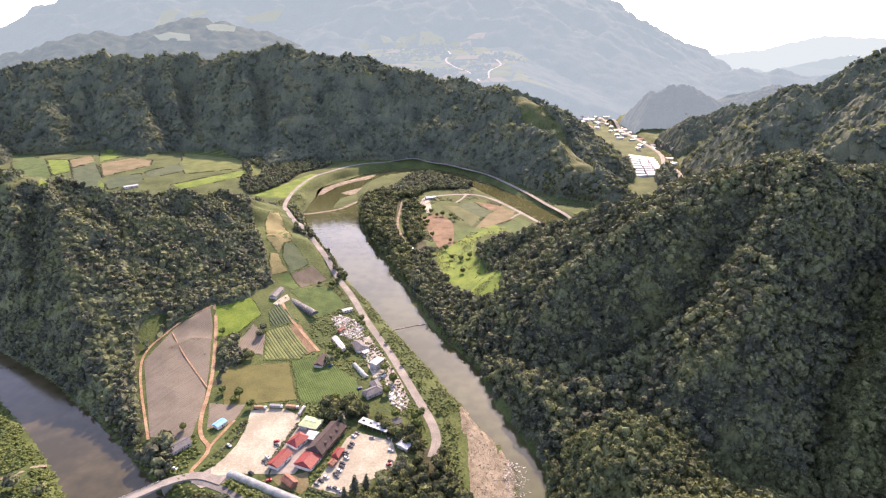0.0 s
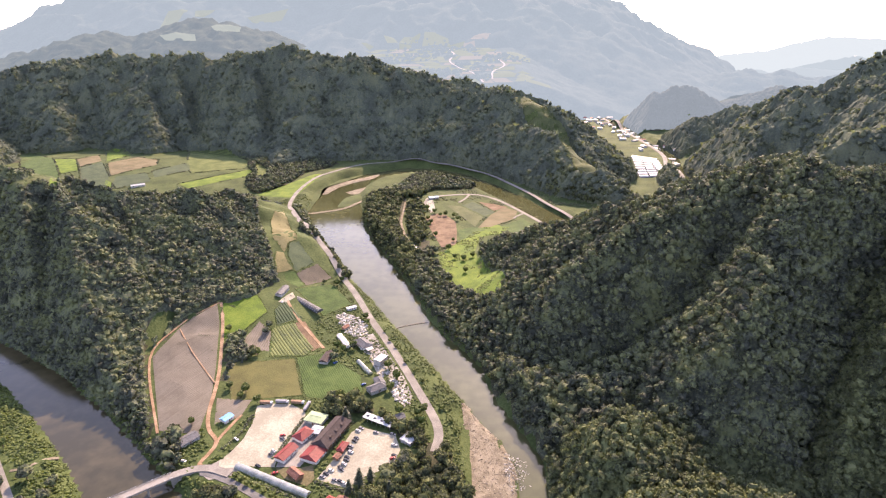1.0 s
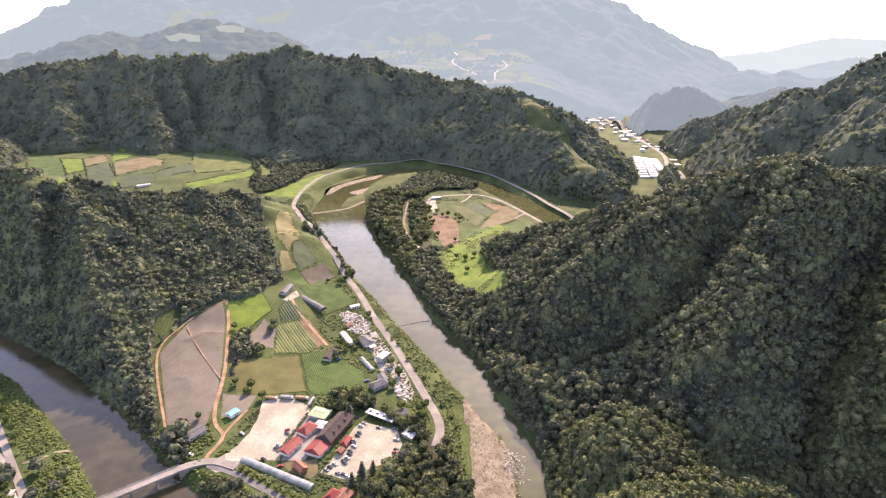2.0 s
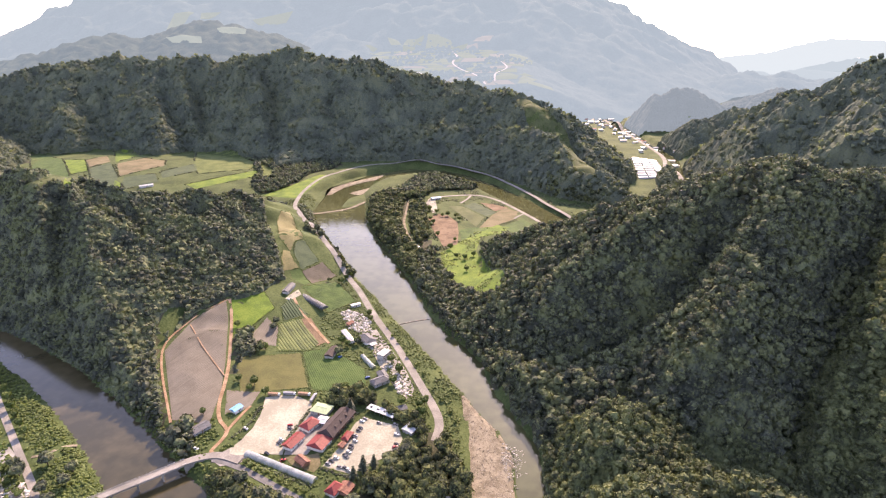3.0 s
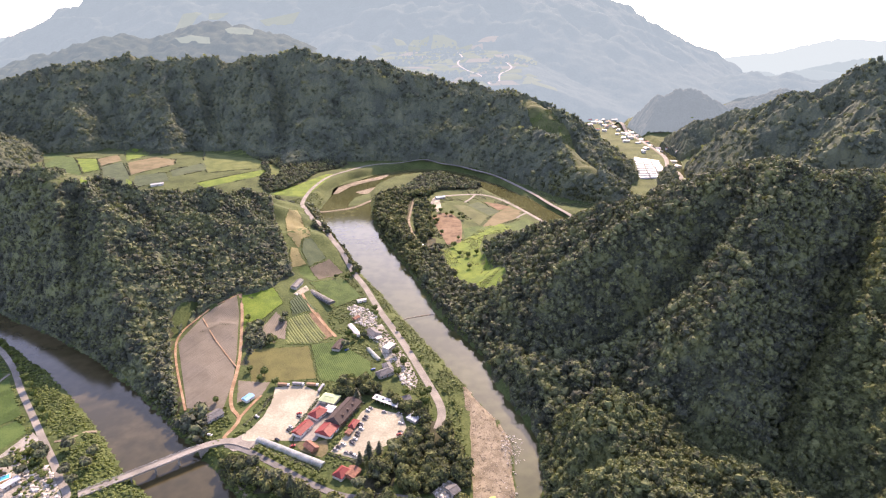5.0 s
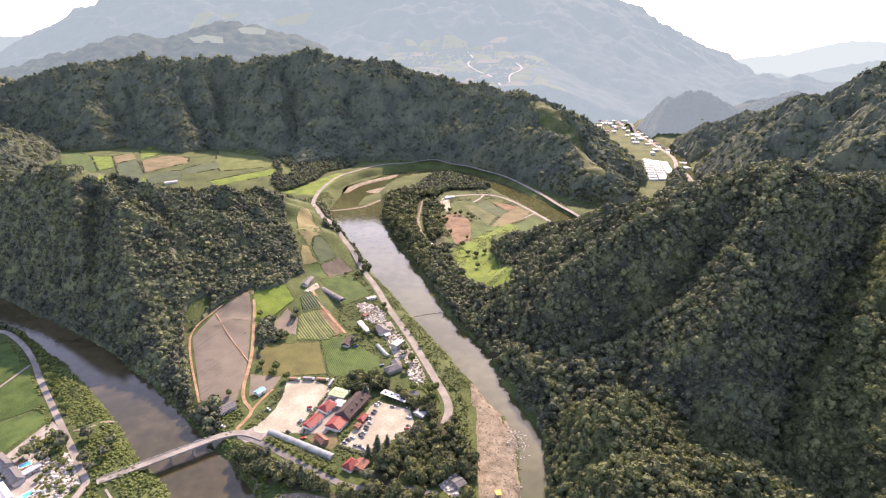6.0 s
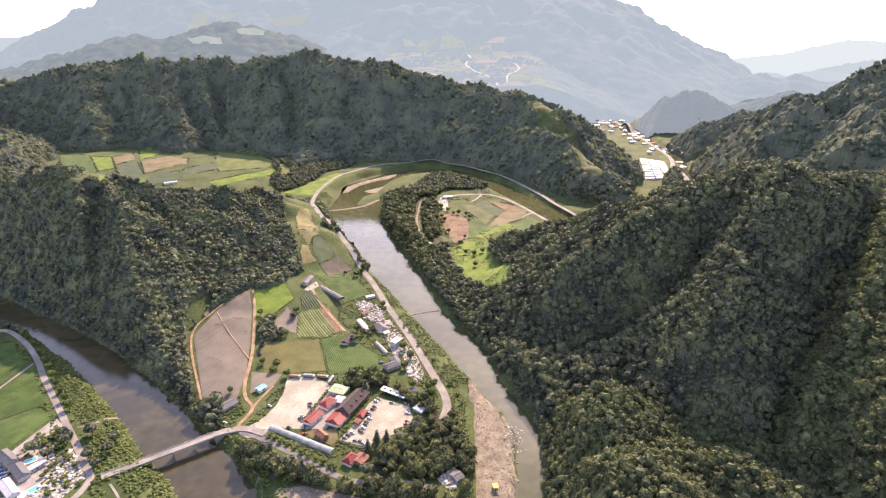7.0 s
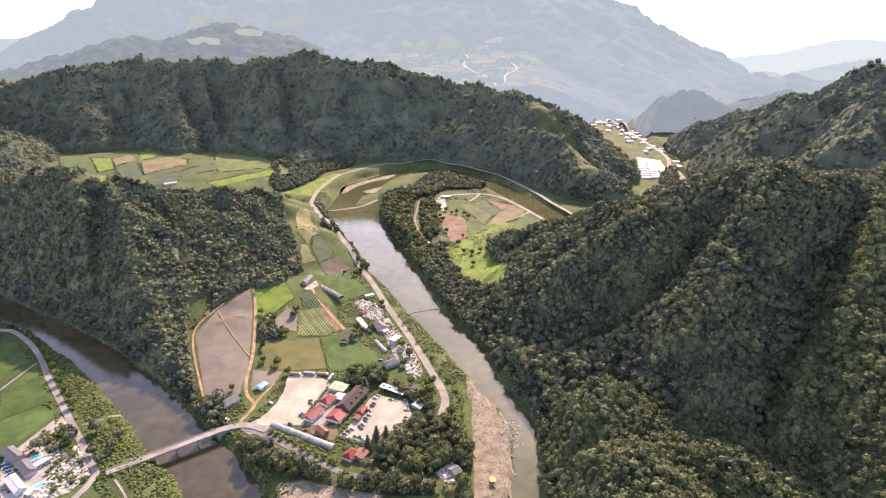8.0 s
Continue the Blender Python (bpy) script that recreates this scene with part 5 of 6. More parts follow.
# ---- the bridge ----
def make_bridge(ends, wide=6.4, top=7.7):
    x, y, w, turn = axis_of(ends)
    ob = thing("bridge", "long low concrete road bridge on slab piers", "bridge", x, y, turn, 0.0)
    a, b = w / 2, wide / 2
    part("deck", boxes((-a, -b, top - 1.0, a, b, top, 0.08)), CONCRETE, ob)
    part("carriageway", boxes((-a, -b + 0.55, top, a, b - 0.55, top + 0.03)), CONCRETE, ob, "worn grey road surface")
    n = int(w / 2.5)
    for s in (-1, 1):
        part("kerb", boxes((-a, s * (b - 0.25) - 0.25, top, a, s * (b - 0.25) + 0.25, top + 0.28, 0.04)), CONCRETE, ob)
        rail = part("railing", boxes((-a, s * (b - 0.22) - 0.05, top + 0.95, a, s * (b - 0.22) + 0.05, top + 1.08)), STEEL, ob)
        for i in range(n + 1):
            px = -a + 0.1 + (w - 0.2) * i / n
            part("baluster", boxes((px - 0.06, s * (b - 0.22) - 0.06, top + 0.26, px + 0.06, s * (b - 0.22) + 0.06, top + 0.98)), STEEL, rail)
    k = max(3, int(w / 14))
    for i in range(1, k):
        px = -a + w * i / k
        part("pier", boxes((px - 0.55, -b + 0.7, -3.0, px + 0.55, b - 0.7, top - 1.6, 0.15)), CONCRETE, ob)
        part("pier_cap", boxes((px - 0.8, -b + 0.25, top - 1.6, px + 0.8, b - 0.25, top - 1.0)), CONCRETE, ob)
    for s in (-1, 1):
        part("abutment", boxes((s * a - 1.5, -b - 0.3, -1.5, s * a + 1.5, b + 0.3, top - 1.0)), CONCRETE, ob)
    return ob


make_bridge([(-260, 248), (-195, 296)])

approach = ribbon("road", [(-196, 295.5), (-186, 301), (-172, 303), (-155, 297)], CONCRETE, width=6.4, level=7.75, thick=5.0, step=3.0)
tagged(approach, "pale concrete road end joining the bridge", "road", kind="structure")

# ---- the restaurant and its yards ----
hall = house([(-97, 321), (-85, 350)], 12, 4.2, 4.2, WOOD_WALL, ROOF_DARK, "large hall with a dark brown tiled gable roof", "hall", "hall", hip=2.5, eave=1.4, windows=6)
for px in (-7.0, 0.5, 8.0):
    dormer = part("dormer", boxes((px - 0.8, -4.6, 5.0, px + 0.8, -2.4, 6.9, 0.05)), WOOD_WALL, hall, "small dark dormer on the roof")
    part("dormer_roof", boxes((px - 1.1, -4.9, 6.9, px + 1.1, -2.2, 7.1, 0.04)), ROOF_DARK, dormer)
house([(-103, 308), (-98, 320)], 13.5, 3.0, 2.8, WHITE_WALL, ROOF_RED, "low annex with a red metal roof beside the hall", hip=2.0)
house([(-124, 309), (-117, 323)], 8.5, 3.0, 2.2, WHITE_WALL, ROOF_RED, "low house with a red gable roof")
house([(-116, 330), (-109, 341)], 10, 3.0, 2.8, WHITE_WALL, ROOF_RED, "pavilion house with a red hipped roof", hip=4.5)
house([(-113, 299), (-105, 292)], 6, 2.6, 1.8, WOOD_WALL, ROOF_RUST, "small shed with a rusty red roof", "shed", "shed")
house([(-114, 357), (-100, 352)], 11, 3.0, 1.0, GREY_WALL, ROOF_GREEN, "low building with a pale green roof", hip=3.0)
house([(-107, 341), (-100, 339)], 8, 3.0, 0.4, GREY_WALL, ROOF_PALE, "flat-roofed grey outbuilding in the yard", "outbuilding", "outbuilding", windows=2)
house([(-82, 317), (-79, 326)], 5, 2.6, 1.7, WOOD_WALL, ROOF_RED, "small kiosk with a red hipped roof", "kiosk", "kiosk", hip=2.2, windows=2)
house([(-84, 310), (-82, 314)], 4, 2.4, 1.0, WOOD_WALL, ROOF_RUST, "small kiosk with a brown roof", "kiosk", "kiosk", windows=2)
house([(-83, 264), (-78, 273)], 8, 2.8, 3.0, WHITE_WALL, ROOF_RED, "small house with a bright red hipped roof", hip=3.5)
house([(-75, 265), (-71, 273)], 9, 2.8, 1.4, BRICK_WALL, ROOF_RUST, "small brick house with a rusty roof")
house([(-35, 326), (-29, 334)], 9, 3.0, 0.7, GREY_WALL, ROOF_PALE, "low building with a pale blue-grey roof")
open_shelter([(-69, 357), (-46, 344)], 6.5, 3.2, ROOF_PALE, "long open shelter with a pale flat roof and skylights", skylights=4, posts=7)
house([(-180, 352), (-176, 359)], 6, 2.6, 1.2, WHITE_WALL, ROOF_BLUE, "small farm shed with a bright blue roof", "shed", "shed", windows=1)
house([(-203, 325), (-194, 336)], 9, 2.8, 1.5, GREY_WALL, ROOF_GREY, "farmhouse with a faded grey metal roof")
greenhouse([(-153, 305), (-96, 277.5)], 6.2, 2.7, FILM, "long greenhouse of cloudy white vinyl film")
house([(-3, 250), (2, 254)], 8, 3.0, 1.2, GREY_WALL, ROOF_GREY, "small house with a grey roof among trees")
open_shelter([(25, 248), (29, 249)], 4.5, 2.8, paint("yellow_tarpaulin", (0.6, 0.45, 0.1), 0.7), "small shelter with a yellow tarpaulin roof on the gravel bar", posts=3)

# ---- the village along the river road ----
house([(-189, 549), (-186, 570)], 7, 3.0, 1.6, GREY_WALL, ROOF_GREY, "farmhouse with a grey roof at the field edge")
greenhouse([(-174, 559), (-139, 525)], 8.8, 3.2, NET, "long greenhouse under black shade net")
house([(-91, 475), (-80, 461)], 11, 3.2, 2.4, WHITE_WALL, ROOF_GREY, "village house with a grey tiled roof", hip=4)
open_shelter([(-80, 455), (-75, 459)], 4.5, 2.8, ROOF_WHITE, "white porch shelter beside the house", posts=3)
house([(-118, 435), (-114, 451)], 8, 3.0, 2.0, GREY_WALL, ROOF_DARK, "old dark-roofed farmhouse by the field")
house([(-112, 485), (-99, 463)], 4.5, 2.6, 0.9, WHITE_WALL, ROOF_WHITE, "narrow white-roofed shed beside a house", "shed", "shed", windows=2)
house([(-68, 432), (-62, 442)], 7.5, 5.6, 0.5, GREY_WALL, ROOF_WHITE, "two-storey house with a flat white roof", storeys=2, eave=0.2)
greenhouse([(-86, 439), (-72, 418)], 4.5, 2.4, FILM, "small vinyl greenhouse beside the houses")
house([(-70, 390), (-58, 399)], 9, 3.2, 2.2, GREY_WALL, ROOF_GREY, "grey tiled village house", hip=3.5)
house([(-65, 409), (-60, 399)], 7, 3.0, 1.6, GREY_WALL, ROOF_GREY, "side wing with a grey tiled roof", hip=2)
house([(-113, 541), (-104, 546)], 4, 2.6, 0.5, WHITE_WALL, ROOF_WHITE, "small white-roofed store in the stone yard", "shed", "shed", windows=2)
house([(-110, 498), (-106, 504)], 4, 2.4, 0.9, BRICK_WALL, ROOF_RUST, "small brown shed in the stone yard", "shed", "shed", windows=1)
house([(-46, 353), (-38, 357)], 6, 2.8, 1.0, WHITE_WALL, ROOF_GREY, "low grey house by the road end")
house([(-35, 968), (-19, 974)], 8, 3.0, 1.0, GREY_WALL, ROOF_BLUE, "shed with a dull blue roof on the terrace", "shed", "shed")
house([(-52, 729), (-39, 701)], 6, 3.0, 1.0, WHITE_WALL, ROOF_WHITE, "long white-roofed shed among trees", "shed", "shed")
house([(-603, 1029), (-583, 1042)], 10, 3.0, 1.2, WHITE_WALL, ROOF_WHITE, "long white-roofed barn at the hill fields", "barn", "barn")

# ---- the stone garden across the bridge ----
paving = drape("paving", [(-350, 263), (-341, 316), (-328, 306), (-326, 289), (-316, 272), (-299, 252), (-302, 240), (-294, 222), (-320, 222), (-336, 238)], PAVING, 5.0, 0.14)
tagged(paving, "white stone paving of the stone garden", "paving", kind="structure")
house([(-352, 270), (-334, 259)], 8, 3.4, 2.2, GREY_WALL, ROOF_GREY, "long grey-roofed house of the stone garden", hip=2)
house([(-330, 256), (-315, 245)], 8, 3.4, 2.2, GREY_WALL, ROOF_GREY, "grey-roofed wing beside the pool", hip=2)
house([(-318, 251), (-312, 262)], 5, 3.0, 0.5, GREY_WALL, ROOF_PALE, "flat-roofed pool house with a pale roof", "pool_house", "house", windows=2)
house([(-328, 241), (-310, 228)], 7, 3.2, 1.4, WHITE_WALL, ROOF_WHITE, "long white-roofed guest house with a pale front", hip=1)


def make_pool(center, turn):
    ob = thing("swimming_pool", "small turquoise swimming pool with a stone rim", "pool", *center, turn)
    part("water", boxes((-3.6, -2.4, -0.3, 3.6, 2.4, 0.22)), POOL, ob)
    part("rim", boxes((-4.3, -3.1, -0.4, 4.3, -2.4, 0.4, 0.06), (-4.3, 2.4, -0.4, 4.3, 3.1, 0.4, 0.06), (-4.3, -2.4, -0.4, -3.6, 2.4, 0.4, 0.06), (3.6, -2.4, -0.4, 4.3, 2.4, 0.4, 0.06)), WHITE_WALL, ob)


deck = drape("deck", [(-335, 265), (-333, 272), (-315, 263), (-317, 255)], WOOD_WALL, 4.0, 0.3)
tagged(deck, "brown timber deck round the pool", "deck", kind="structure")
open_shelter([(-303, 224), (-303, 231)], 5, 3.0, ROOF_PALE, "white canopy beside the stone garden", posts=4)
make_pool((-325, 264), 0.7)
make_pool((-302, 236), 0.9)
STONE_YARDS = []
STONE_YARDS.append(([(-322, 288), (-312, 271), (-306, 279), (-293, 270), (-271, 247), (-277, 229), (-288, 222), (-300, 224), (-299, 246), (-310, 258)], 420, "white boulders and paving of a stone garden"))
STONE_YARDS.append(([(-123, 526), (-115, 535), (-103, 528), (-88, 512), (-82, 486), (-90, 480), (-107, 493)], 430, "pale boulders heaped in a stone yard"))
STONE_YARDS.append(([(-56, 406), (-48, 411), (-35, 375), (-41, 367)], 210, "pale boulders beside the road"))
STONE_YARDS.append(([(-77, 446), (-70, 457), (-55, 420), (-63, 411)], 110, "pale stones in a house yard"))
STONE_YARDS.append(([(-15, 252), (-3, 264), (4, 255), (-4, 238)], 60, "white stones among trees"))
STONE_YARDS.append(([(-187, 539), (-178, 565), (-172, 554), (-180, 539)], 25, "pale rubble in a farm yard"))
STONE_YARDS.append(([(-42, 968), (-30, 990), (-22, 897), (-31, 888)], 40, "pale rubble on the terrace"))
village_yard = drape("yard", [(-87, 492), (-79, 491), (-58, 449), (-42, 414), (-31, 380), (-45, 377), (-53, 395), (-58, 420), (-70, 444), (-87, 459)], PAVING, 4.0, 0.13)
tagged(village_yard, "pale trodden yards between the houses and the road", "yard", kind="structure")
for i, (poly, count, label) in enumerate(STONE_YARDS):
    tagged(drape("yard", poly, LOT, 5.0, 0.18), "pale bare yard strewn with stones", "yard", kind="structure")
    rocks("boulders", label, poly, count, 0.35, 1.9, STONE, 200 + i, 0.15)
rocks("river_stones", "rounded grey river stones on the gravel bar", [(8, 382), (18, 380), (36, 335), (43, 300), (42, 215), (10, 215), (10, 320)], 2600, 0.15, 0.62, STONE_GREY, 300, 0.05)
# the many small pale stones stand in for white water and sun glitter
rocks("rapids_stones", "pale stones in the rapids, standing in for foam and glitter", [(37, 320), (56, 316), (54, 289), (37, 282)], 420, 0.15, 0.75, STONE, 301, 1.5)
rocks("rapids_stones", "few pale boulders in the shallow river", [(37, 282), (48, 282), (42, 236), (32, 236)], 40, 0.2, 0.8, STONE, 302, 1.5)
rocks("bank_stones", "grey stones along the lower bank", [(-128, 239), (-109, 242), (-83, 236), (-50, 229), (-64, 218), (-125, 225)], 520, 0.2, 0.8, STONE_GREY, 303, 0.1)

# ---- stepping stones over the river ----
weir = thing("stepping_stones", "line of stepping stones and a cable across the river", "stepping stones", -36, 520, 0, 0)
wa, wb = [(-62, 510), (-25, 524)]
for i in range(28):
    u = i / 27
    px, py = wa[0] + (wb[0] - wa[0]) * u + 36, wa[1] + (wb[1] - wa[1]) * u - 520 + 1.5 * math.sin(u * 3)
    part("stone", boxes((px - 0.8, py - 0.55, -2.5, px + 0.8, py + 0.55, 0.45, 0.12)), STONE_GREY, weir)

# ---- parked vehicles ----
CAR_PAINT = {c: paint(c + "_car_paint", v, 0.25, spread=0.04, spec=0.6) for c, v in {"white": (0.55, 0.55, 0.54), "black": (0.02, 0.02, 0.022), "silver": (0.22, 0.22, 0.225), "grey": (0.06, 0.06, 0.065), "red": (0.35, 0.04, 0.03), "blue": (0.05, 0.1, 0.25)}.items()}
CARS = {c: make_car(m, c + " parked car with dark windows", van=c in ("white", "blue")) for c, m in CAR_PAINT.items()}
CAR_SPOTS = []
CAR_SPOTS.append(("white", [(-85, 300), (-77, 306), (-74, 318), (-74, 288), (-72, 341), (-131, 320), (-163, 333), (-193, 310), (-43, 325)], -0.5))
CAR_SPOTS.append(("black", [(-88, 297), (-79, 303), (-76, 310), (-76, 313), (-75, 321), (-73, 330), (-132, 316), (-138, 305), (-42, 314)], -0.5))
CAR_SPOTS.append(("silver", [(-81, 291), (-75, 324), (-70, 344), (-58, 339), (-45, 337), (-90, 294)], -0.45))
CAR_SPOTS.append(("grey", [(-78, 301), (-77, 290), (-72, 333), (-128, 333)], -0.5))
CAR_SPOTS.append(("red", [(-129, 337), (-124, 298), (-43, 311)], 0.4))
CAR_SPOTS.append(("blue", [(-76, 402), (-107, 437)] + [(-344, 256), (-340, 253), (-336, 250), (-332, 247)], 0.6))
for color, spots, turn in CAR_SPOTS:
    for i, (x, y) in enumerate(spots):
        put_copy(CARS[color], x, y, turn + 0.15 * math.sin(i * 7.1 + x), i == 0)
tarp = paint("brown_tarpaulin", (0.25, 0.16, 0.1), 0.8)
truck = make_truck(CAR_PAINT["white"], tarp, "parked truck with a covered brown cargo bed", 11.0)
truck_2 = make_truck(CAR_PAINT["white"], CAR_PAINT["silver"], "parked truck with a pale grey cargo box", 11.0)
for i, (x, y) in enumerate([(-153, 376.5), (-127, 376.5)]):
    put_copy(truck, x, y, -0.1, i == 0)
for i, (x, y) in enumerate([(-140, 377.5), (-118, 371)]):
    put_copy(truck_2, x, y, -0.1 if i == 0 else 1.4, i == 0)

FAR_FILM = paint("white_vinyl_film", (0.4, 0.415, 0.42), 0.4, spread=0.1)
# ---- the far village and its greenhouses ----
gh = [(426, 1292), (470, 1250), (441, 1075), (372, 1064)]
for i in range(3):
    for j in range(10):
        u0, u1, v = (i + 0.06) / 3, (i + 0.94) / 3, (j + 0.5) / 10
        at = lambda u: (gh[0][0] + (gh[1][0] - gh[0][0]) * u + v * ((gh[3][0] - gh[0][0]) * (1 - u) + (gh[2][0] - gh[1][0]) * u), gh[0][1] + (gh[1][1] - gh[0][1]) * u + v * ((gh[3][1] - gh[0][1]) * (1 - u) + (gh[2][1] - gh[1][1]) * u))
        if (i, j) not in ((0, 9), (1, 9)):
            greenhouse([at(u0), at(u1)], 13, 4.0, FAR_FILM, "white vinyl greenhouse in a long row", 9.0)["group"] = "far greenhouses"
town = np.random.default_rng(5)
town_line = smooth_line(ROADS["town_road"][0], 40)
for k, (cx, cy) in enumerate(town_line):
    if cy < 1000:
        continue
    for side in (-1, 1):
        for row in range(1 if cy < 1300 else 2 if cy < 1650 else 4):
            if town.random() < (0.35 if cy < 1300 else 0.75):
                dist = side * (14 + 22 * row + town.uniform(0, 8))
                if (cy < 1320 and side < 0) or (cy > 1420 and side > 0 and row > 0):
                    continue
                tx, ty, a = cx + dist, cy + town.uniform(-14, 14), town.uniform(-0.5, 0.5) + (0 if town.random() < 0.5 else 1.57)
                w = town.uniform(5, 10)
                house([(tx - w * math.cos(a), ty - w * math.sin(a)), (tx + w * math.cos(a), ty + w * math.sin(a))], town.uniform(8, 12), town.uniform(3, 6), town.uniform(0.6, 2.2), WHITE_WALL,
                      (ROOF_WHITE, ROOF_PALE, ROOF_WHITE, ROOF_GREY, ROOF_RED)[int(town.integers(0, 5))], "small pale house of the far village", windows=2)["group"] = "far village houses"


# ---- single trees and bushes ----
TREES = {
    "round": tree_template("broad", 3.6, 7.5, LEAF_BRIGHT, "round green broadleaf tree with leafy crown", 401),
    "wide": tree_template("broad", 4.8, 9.0, LEAF_WOOD, "wide dark green broadleaf tree", 402),
    "tall": tree_template("broad", 3.4, 12.0, LEAF_WOOD, "tall slender green tree by the road", 403),
    "spruce": tree_template("spruce", 4.4, 13.0, LEAF_PINE, "tall dark conical spruce", 404),
    "bush": tree_template("broad", 2.2, 3.2, LEAF_BRIGHT, "low round green bush", 405, "bush"),
}
SPOTS = []
SPOTS.append(("spruce", [(-69, 280), (-63, 287), (-56, 291), (-42, 279), (-145, 265), (-138, 263), (-130, 258), (-121, 255), (-112, 253), (-83, 354), (-95, 371)]))
SPOTS.append(("wide", [(-47, 297), (-34, 312), (-147, 275), (-126, 262), (-44, 290), (-34, 303), (-66, 256), (-55, 265), (-40, 300)]))
SPOTS.append(("round", [(-203, 349), (-190, 396), (-175, 392), (-219, 479), (-182, 448), (-93, 383)]))
SPOTS.append(("wide", [(-207, 457), (-205, 443), (-183, 492), (-184, 482), (-94, 462), (-109, 443)]))
SPOTS.append(("round", [(-177, 384), (-161, 378), (-110, 464), (-103, 458), (-94, 463), (-52, 394), (-42, 363), (-27, 359), (-23, 363), (-24, 349), (-90, 522), (-87, 511), (-57, 428), (-48, 411), (-135, 602), (-131, 616), (-128, 626)]))
SPOTS.append(("tall", [(-189, 724), (-182, 713), (-179, 724), (-169, 705), (-162, 690), (-156, 676), (-148, 659), (-219, 812), (-208, 785), (-228, 841), (-164, 723), (-138, 640), (-130, 622)]))
SPOTS.append(("round", [(-472, 453), (-458, 443), (-442, 429), (-425, 414), (-410, 399), (-396, 386), (-383, 373), (-371, 361), (-360, 350), (-348, 339), (-337, 328)]))
SPOTS.append(("bush", [(-339, 293), (-333, 289), (-326, 282), (-321, 279), (-314, 275), (-312, 277), (-305, 271), (-300, 268), (-302, 261), (-304, 257), (-304, 252), (-304, 248), (-287, 246), (-281, 242), (-327, 288), (-326, 292)]))
SPOTS.append(("bush", [(-325, 288), (-316, 281), (-315, 286), (-304, 275), (-306, 268), (-317, 274), (-329, 284), (-296, 265), (-287, 259), (-272, 242), (-279, 239), (-291, 242), (-288, 231), (-262, 242)]))
SPOTS.append(("bush", [(-151, 295), (-146, 292), (-140, 288), (-134, 285), (-127, 281), (-120, 277), (-114, 273), (-107, 270), (-101, 267), (-95, 263), (-91, 261)]))
SPOTS.append(("bush", [(-53, 464), (-42, 437), (-33, 421), (-25, 407), (-16, 384), (-8, 368), (-60, 475), (-67, 494), (-1, 352), (3, 341)]))
SPOTS.append(("wide", [(-319, 293), (-309, 284), (-314, 268), (-329, 274), (-282, 268), (-271, 259), (-270, 275), (-273, 288), (-296, 295)]))
SPOTS.append(("round", [(7, 688), (19, 681), (31, 692), (20, 642), (42, 681), (51, 638), (-1, 720)]))
SPOTS.append(("round", [(-33, 850), (-28, 832), (-31, 818), (-14, 868), (-5, 872), (-24, 886), (8, 864), (14, 846), (-36, 905), (-20, 775), (6, 752)]))
used = set()
for kind, spots in SPOTS:
    for i, (x, y) in enumerate(spots):
        ob = put_copy(TREES[kind], x, y, (x * 13 + y * 7) % 6.28, kind not in used, -0.1)
        s = 0.8 + 0.4 * ((x * 31 + y * 17) % 10) / 10
        ob.scale = (s, s, s)
        used.add(kind)


def brush(name, label, test, box, spacing, radius, mat, seed, leaves=12, among=False):
    """Low growth over a stretch of the plan, joined."""
    x, y, rng = scatter(box, spacing, seed)
    ok = test(x, y)
    for p in [] if among else CLEAR:
        ok &= ~inside(x, y, p)
    for line in ROAD_LINES:
        d, _ = along(x, y, [p[:2] for p in line])
        ok &= d > 5.0
    x, y = x[ok], y[ok]
    z = height(x, y)
    ok = z > 0.3
    x, y, z = x[ok], y[ok], z[ok]
    sv, sf = crown_shape(rng, 4, leaves, 0.42, 0.8, 0)
    g = radius * rng.uniform(0.5, 1.3, len(x))[:, None]
    a = rng.uniform(0, 6.28, len(x))[:, None]
    px = x[:, None] + g * (np.cos(a) * sv[:, 0] - np.sin(a) * sv[:, 1])
    py = y[:, None] + g * (np.sin(a) * sv[:, 0] + np.cos(a) * sv[:, 1])
    pz = z[:, None] + g * (sv[:, 2] * 0.6 - 0.2)
    ob = mesh_object(name, np.stack([px, py, pz], -1).reshape(-1, 3), (sf[None] + (np.arange(len(x)) * len(sv))[:, None, None]).reshape(-1, 3), mat)
    return tagged(ob, label, "undergrowth", kind="stuff")


def river_side(x, y):
    d, w = along(x, y, RIVER)
    out = (d < w[..., 0] + 55) & (x < 30) & (vnoise(x / 9, y / 9, 61) > 0.3)
    return out & (np.array(along(x, y, [(24, 372), (24, 200)])[0]) > 15)


def river_side_2(x, y):
    d, w = along(x, y, RIVER_2)
    return (d < w[..., 0] + 45) & (vnoise(x / 11, y / 11, 62) > 0.18)


def field_edges(x, y):
    out = np.zeros(np.shape(x), bool)
    for poly, _, _ in FIELDS[14:29]:
        d, _ = along(x, y, poly + poly[:1])
        out |= d < 2.5
    return out & (vnoise(x / 20, y / 20, 64) > 0.4)


def near_margins(x, y):
    out = np.zeros(np.shape(x), bool)
    for poly, _, _ in FIELDS[1:14]:
        d, _ = along(x, y, poly + poly[:1])
        out |= d < 0.8
    return out & (vnoise(x / 7, y / 7, 67) > 0.3)


brush("field_margins", "dark grassy margins between the valley fields", near_margins, (-300, 340, -60, 860), 1.0, 0.7, LEAF_BRIGHT, 78, 6, True)
brush("hedges", "scrubby dark hedges along the hill fields", field_edges, (-1100, 880, -330, 1480), 2.6, 2.0, LEAF_WOOD, 73, 8)
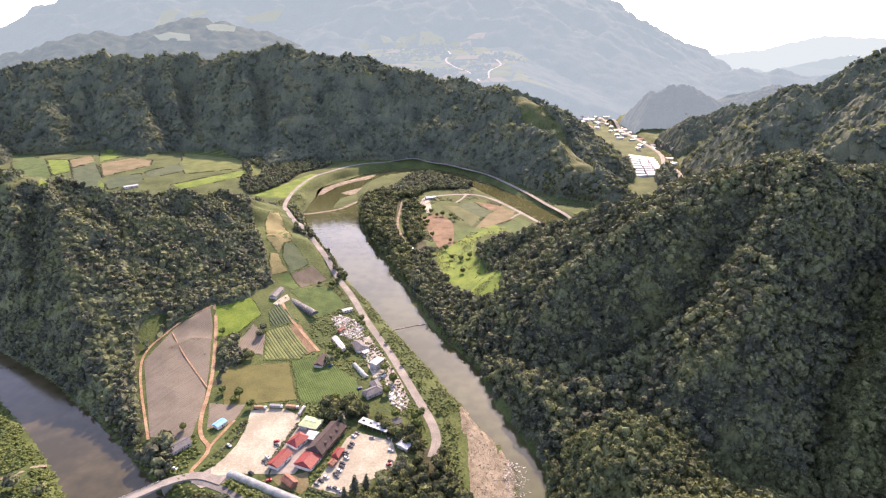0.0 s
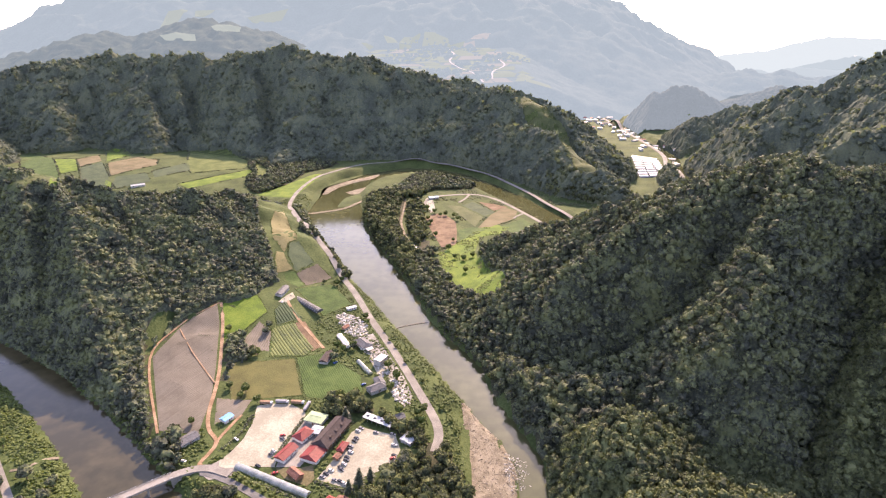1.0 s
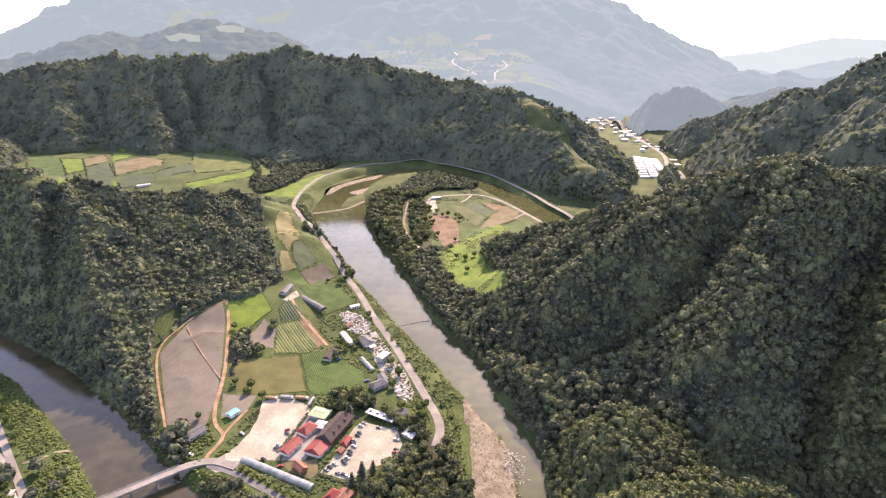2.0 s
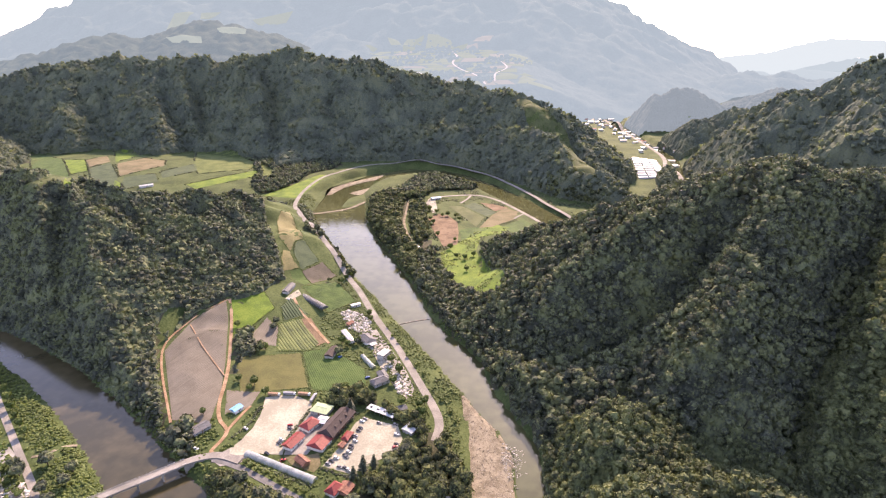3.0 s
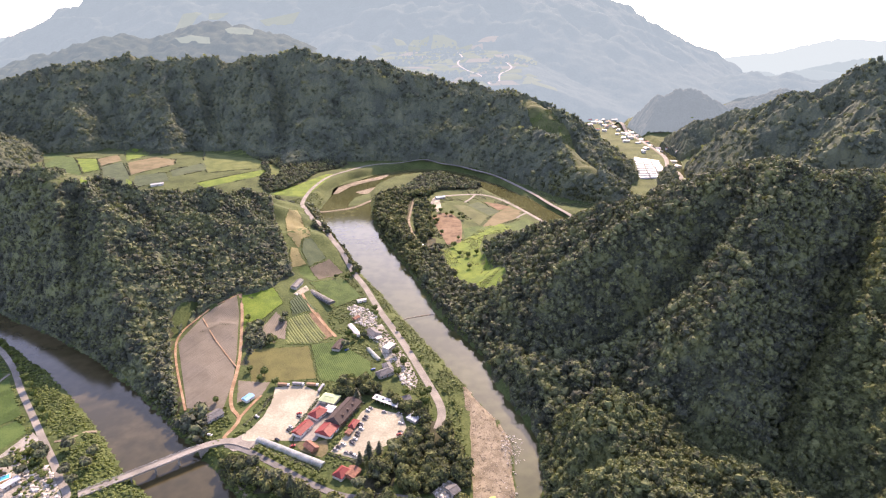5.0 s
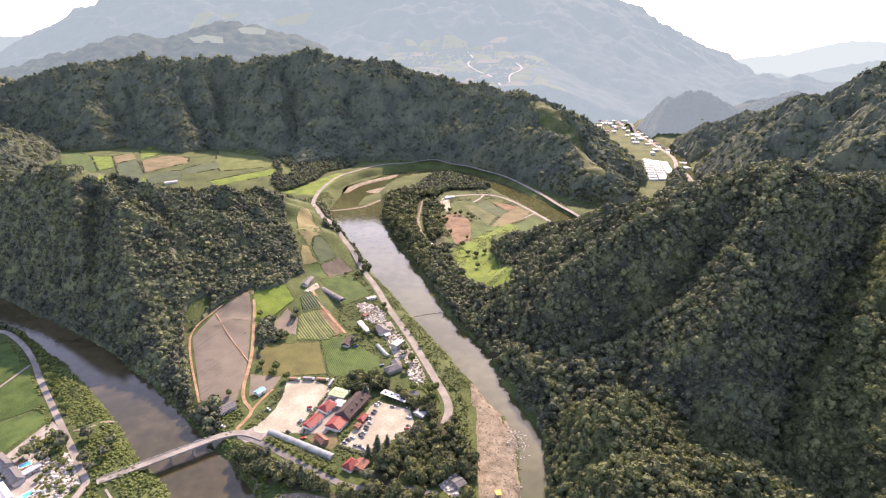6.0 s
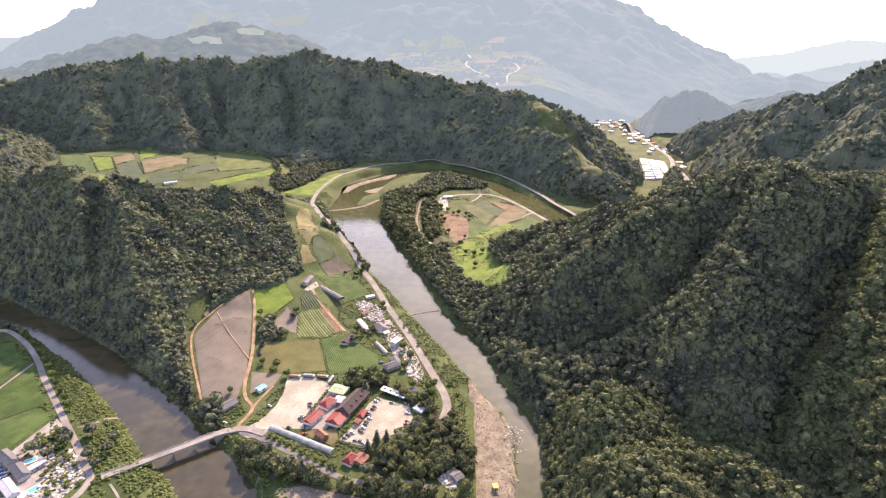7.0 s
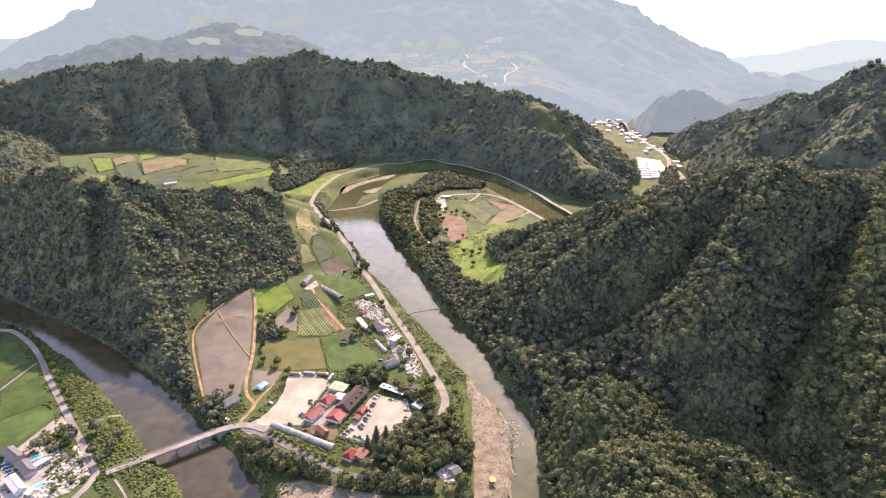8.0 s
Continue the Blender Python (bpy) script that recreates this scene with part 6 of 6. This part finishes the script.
brush("riverside_growth", "rough green grass and shrubs along the river bank", river_side, (-300, 230, 120, 1000), 2.5, 1.15, LEAF_BRIGHT, 71, 5)
brush("riverside_growth", "rough green shrubs between road and river", river_side_2, (-520, 200, -120, 520), 2.6, 1.6, LEAF_BRIGHT, 72, 6)


def rough_meadow(x, y):
    out = np.zeros(np.shape(x), bool)
    for poly, mat, label in FIELDS:
        if "meadow" in label or "cleared" in label:
            out |= inside(x, y, poly)
    return out & (fbm(x / 14, y / 14, 3, 65) > 0.56)


def open_floor(x, y):
    h = hill_height(x, y) - floor_height(x, y)
    return (h < 2.5) & (fbm(x / 22, y / 22, 3, 66) > 0.58)


brush("meadow_scrub", "tufts and low scrub over the rough meadow", rough_meadow, (-40, 500, 420, 1400), 2.4, 1.1, LEAF_BRIGHT, 74, 8, True)
brush("rough_growth", "tall weeds and scrub between the fields", open_floor, (-340, 230, 20, 960), 3.0, 1.2, LEAF_BRIGHT, 75, 8)
brush("rough_growth", "scrub along the edges of the river terrace", open_floor, (-60, 700, 330, 1080), 3.4, 1.3, LEAF_WOOD, 76, 8)


def yard_hedges(x, y):
    out = np.zeros(np.shape(x), bool)
    for line in HEDGES:
        d, _ = along(x, y, line)
        out |= d < 1.3
    return out


HEDGES = [[(-98, 306), (-91, 319), (-81, 343), (-77, 351)], [(-94, 290), (-82, 285), (-71, 281)], [(-129, 314), (-124, 334), (-118, 357)], [(-152, 298), (-130, 287), (-98, 274)], [(-171, 322), (-162, 340), (-160, 362)]]
brush("clipped_hedge", "clipped dark green hedges round the car parks", yard_hedges, (-180, 250, -20, 420), 1.3, 1.0, LEAF_WOOD, 77, 14, True)


# ---- crop rows ----
def crop_rows(poly, angle, spacing, wide, tall, mat, label):
    """Raised beds over a field that follow the land, joined."""
    c, s = math.cos(angle), math.sin(angle)
    P = np.array(poly, float)
    u, w = P @ (c, s), P @ (-s, c)
    V, Fc, n = [], [], 0
    for off in np.arange(w.min() + spacing, w.max(), spacing):
        t = np.arange(u.min(), u.max(), 2.5)
        x, y = t * c - off * s, t * s + off * c
        ok = inside(x, y, poly)
        cut = np.flatnonzero(np.diff(np.concatenate([[0], ok.astype(int), [0]])))
        for a, b in zip(cut[::2], cut[1::2]):
            if b - a < 2:
                continue
            X, Y = x[a:b], y[a:b]
            Z = height(X, Y) + 0.34
            side = np.array((-s, c)) * wide / 2
            k = b - a
            V += [np.column_stack([X - side[0], Y - side[1], Z]), np.column_stack([X - side[0] * 0.5, Y - side[1] * 0.5, Z + tall]), np.column_stack([X + side[0] * 0.5, Y + side[1] * 0.5, Z + tall]), np.column_stack([X + side[0], Y + side[1], Z])]
            i = n + np.arange(k - 1)
            for j in range(3):
                Fc.append(np.stack([i + j * k, i + j * k + 1, i + (j + 1) * k + 1, i + (j + 1) * k], 1))
            n += 4 * k
    return tagged(mesh_object("crop_rows", np.concatenate(V), np.concatenate(Fc), mat), label, "crop rows", kind="stuff")


FILM_ROW = material("mulch_film_ridges", [(0.114, 0.101, 0.076), (0.136, 0.121, 0.094), (0.158, 0.141, 0.114)], 0.06, 0.75, fine=1.0, island=0.12)
crop_rows(FIELDS[0][0], 1.1, 1.9, 1.6, 0.06, FILM_ROW, "ridges of silver mulch film over the long field")
crop_rows(FIELDS[2][0], 1.49, 2.2, 1.6, 0.12, FILM_ROW, "ridges of grey mulch film")
crop_rows(FIELDS[13][0], 1.1, 2.2, 1.8, 0.08, FILM_ROW, "ridges of grey mulch film")
crop_rows(FIELDS[3][0], -0.96, 2.8, 2.5, 0.25, LEAF_BRIGHT, "rows of green vegetables")
crop_rows(FIELDS[6][0], -1.1, 1.8, 1.7, 0.12, CROP, "dense rows of green crop")
crop_rows(FIELDS[7][0], -0.9, 1.9, 1.8, 0.12, CROP, "dense rows of green crop")
crop_rows(FIELDS[8][0], -0.96, 3.0, 1.8, 0.4, DARKCROP, "beds of a vegetable garden")
crop_rows(FIELDS[32][0], 0.9, 1.8, 1.7, 0.15, CROP, "dense rows of green crop")
crop_rows(FIELDS[33][0], 0.9, 1.8, 1.7, 0.15, CROP, "dense rows of green crop")
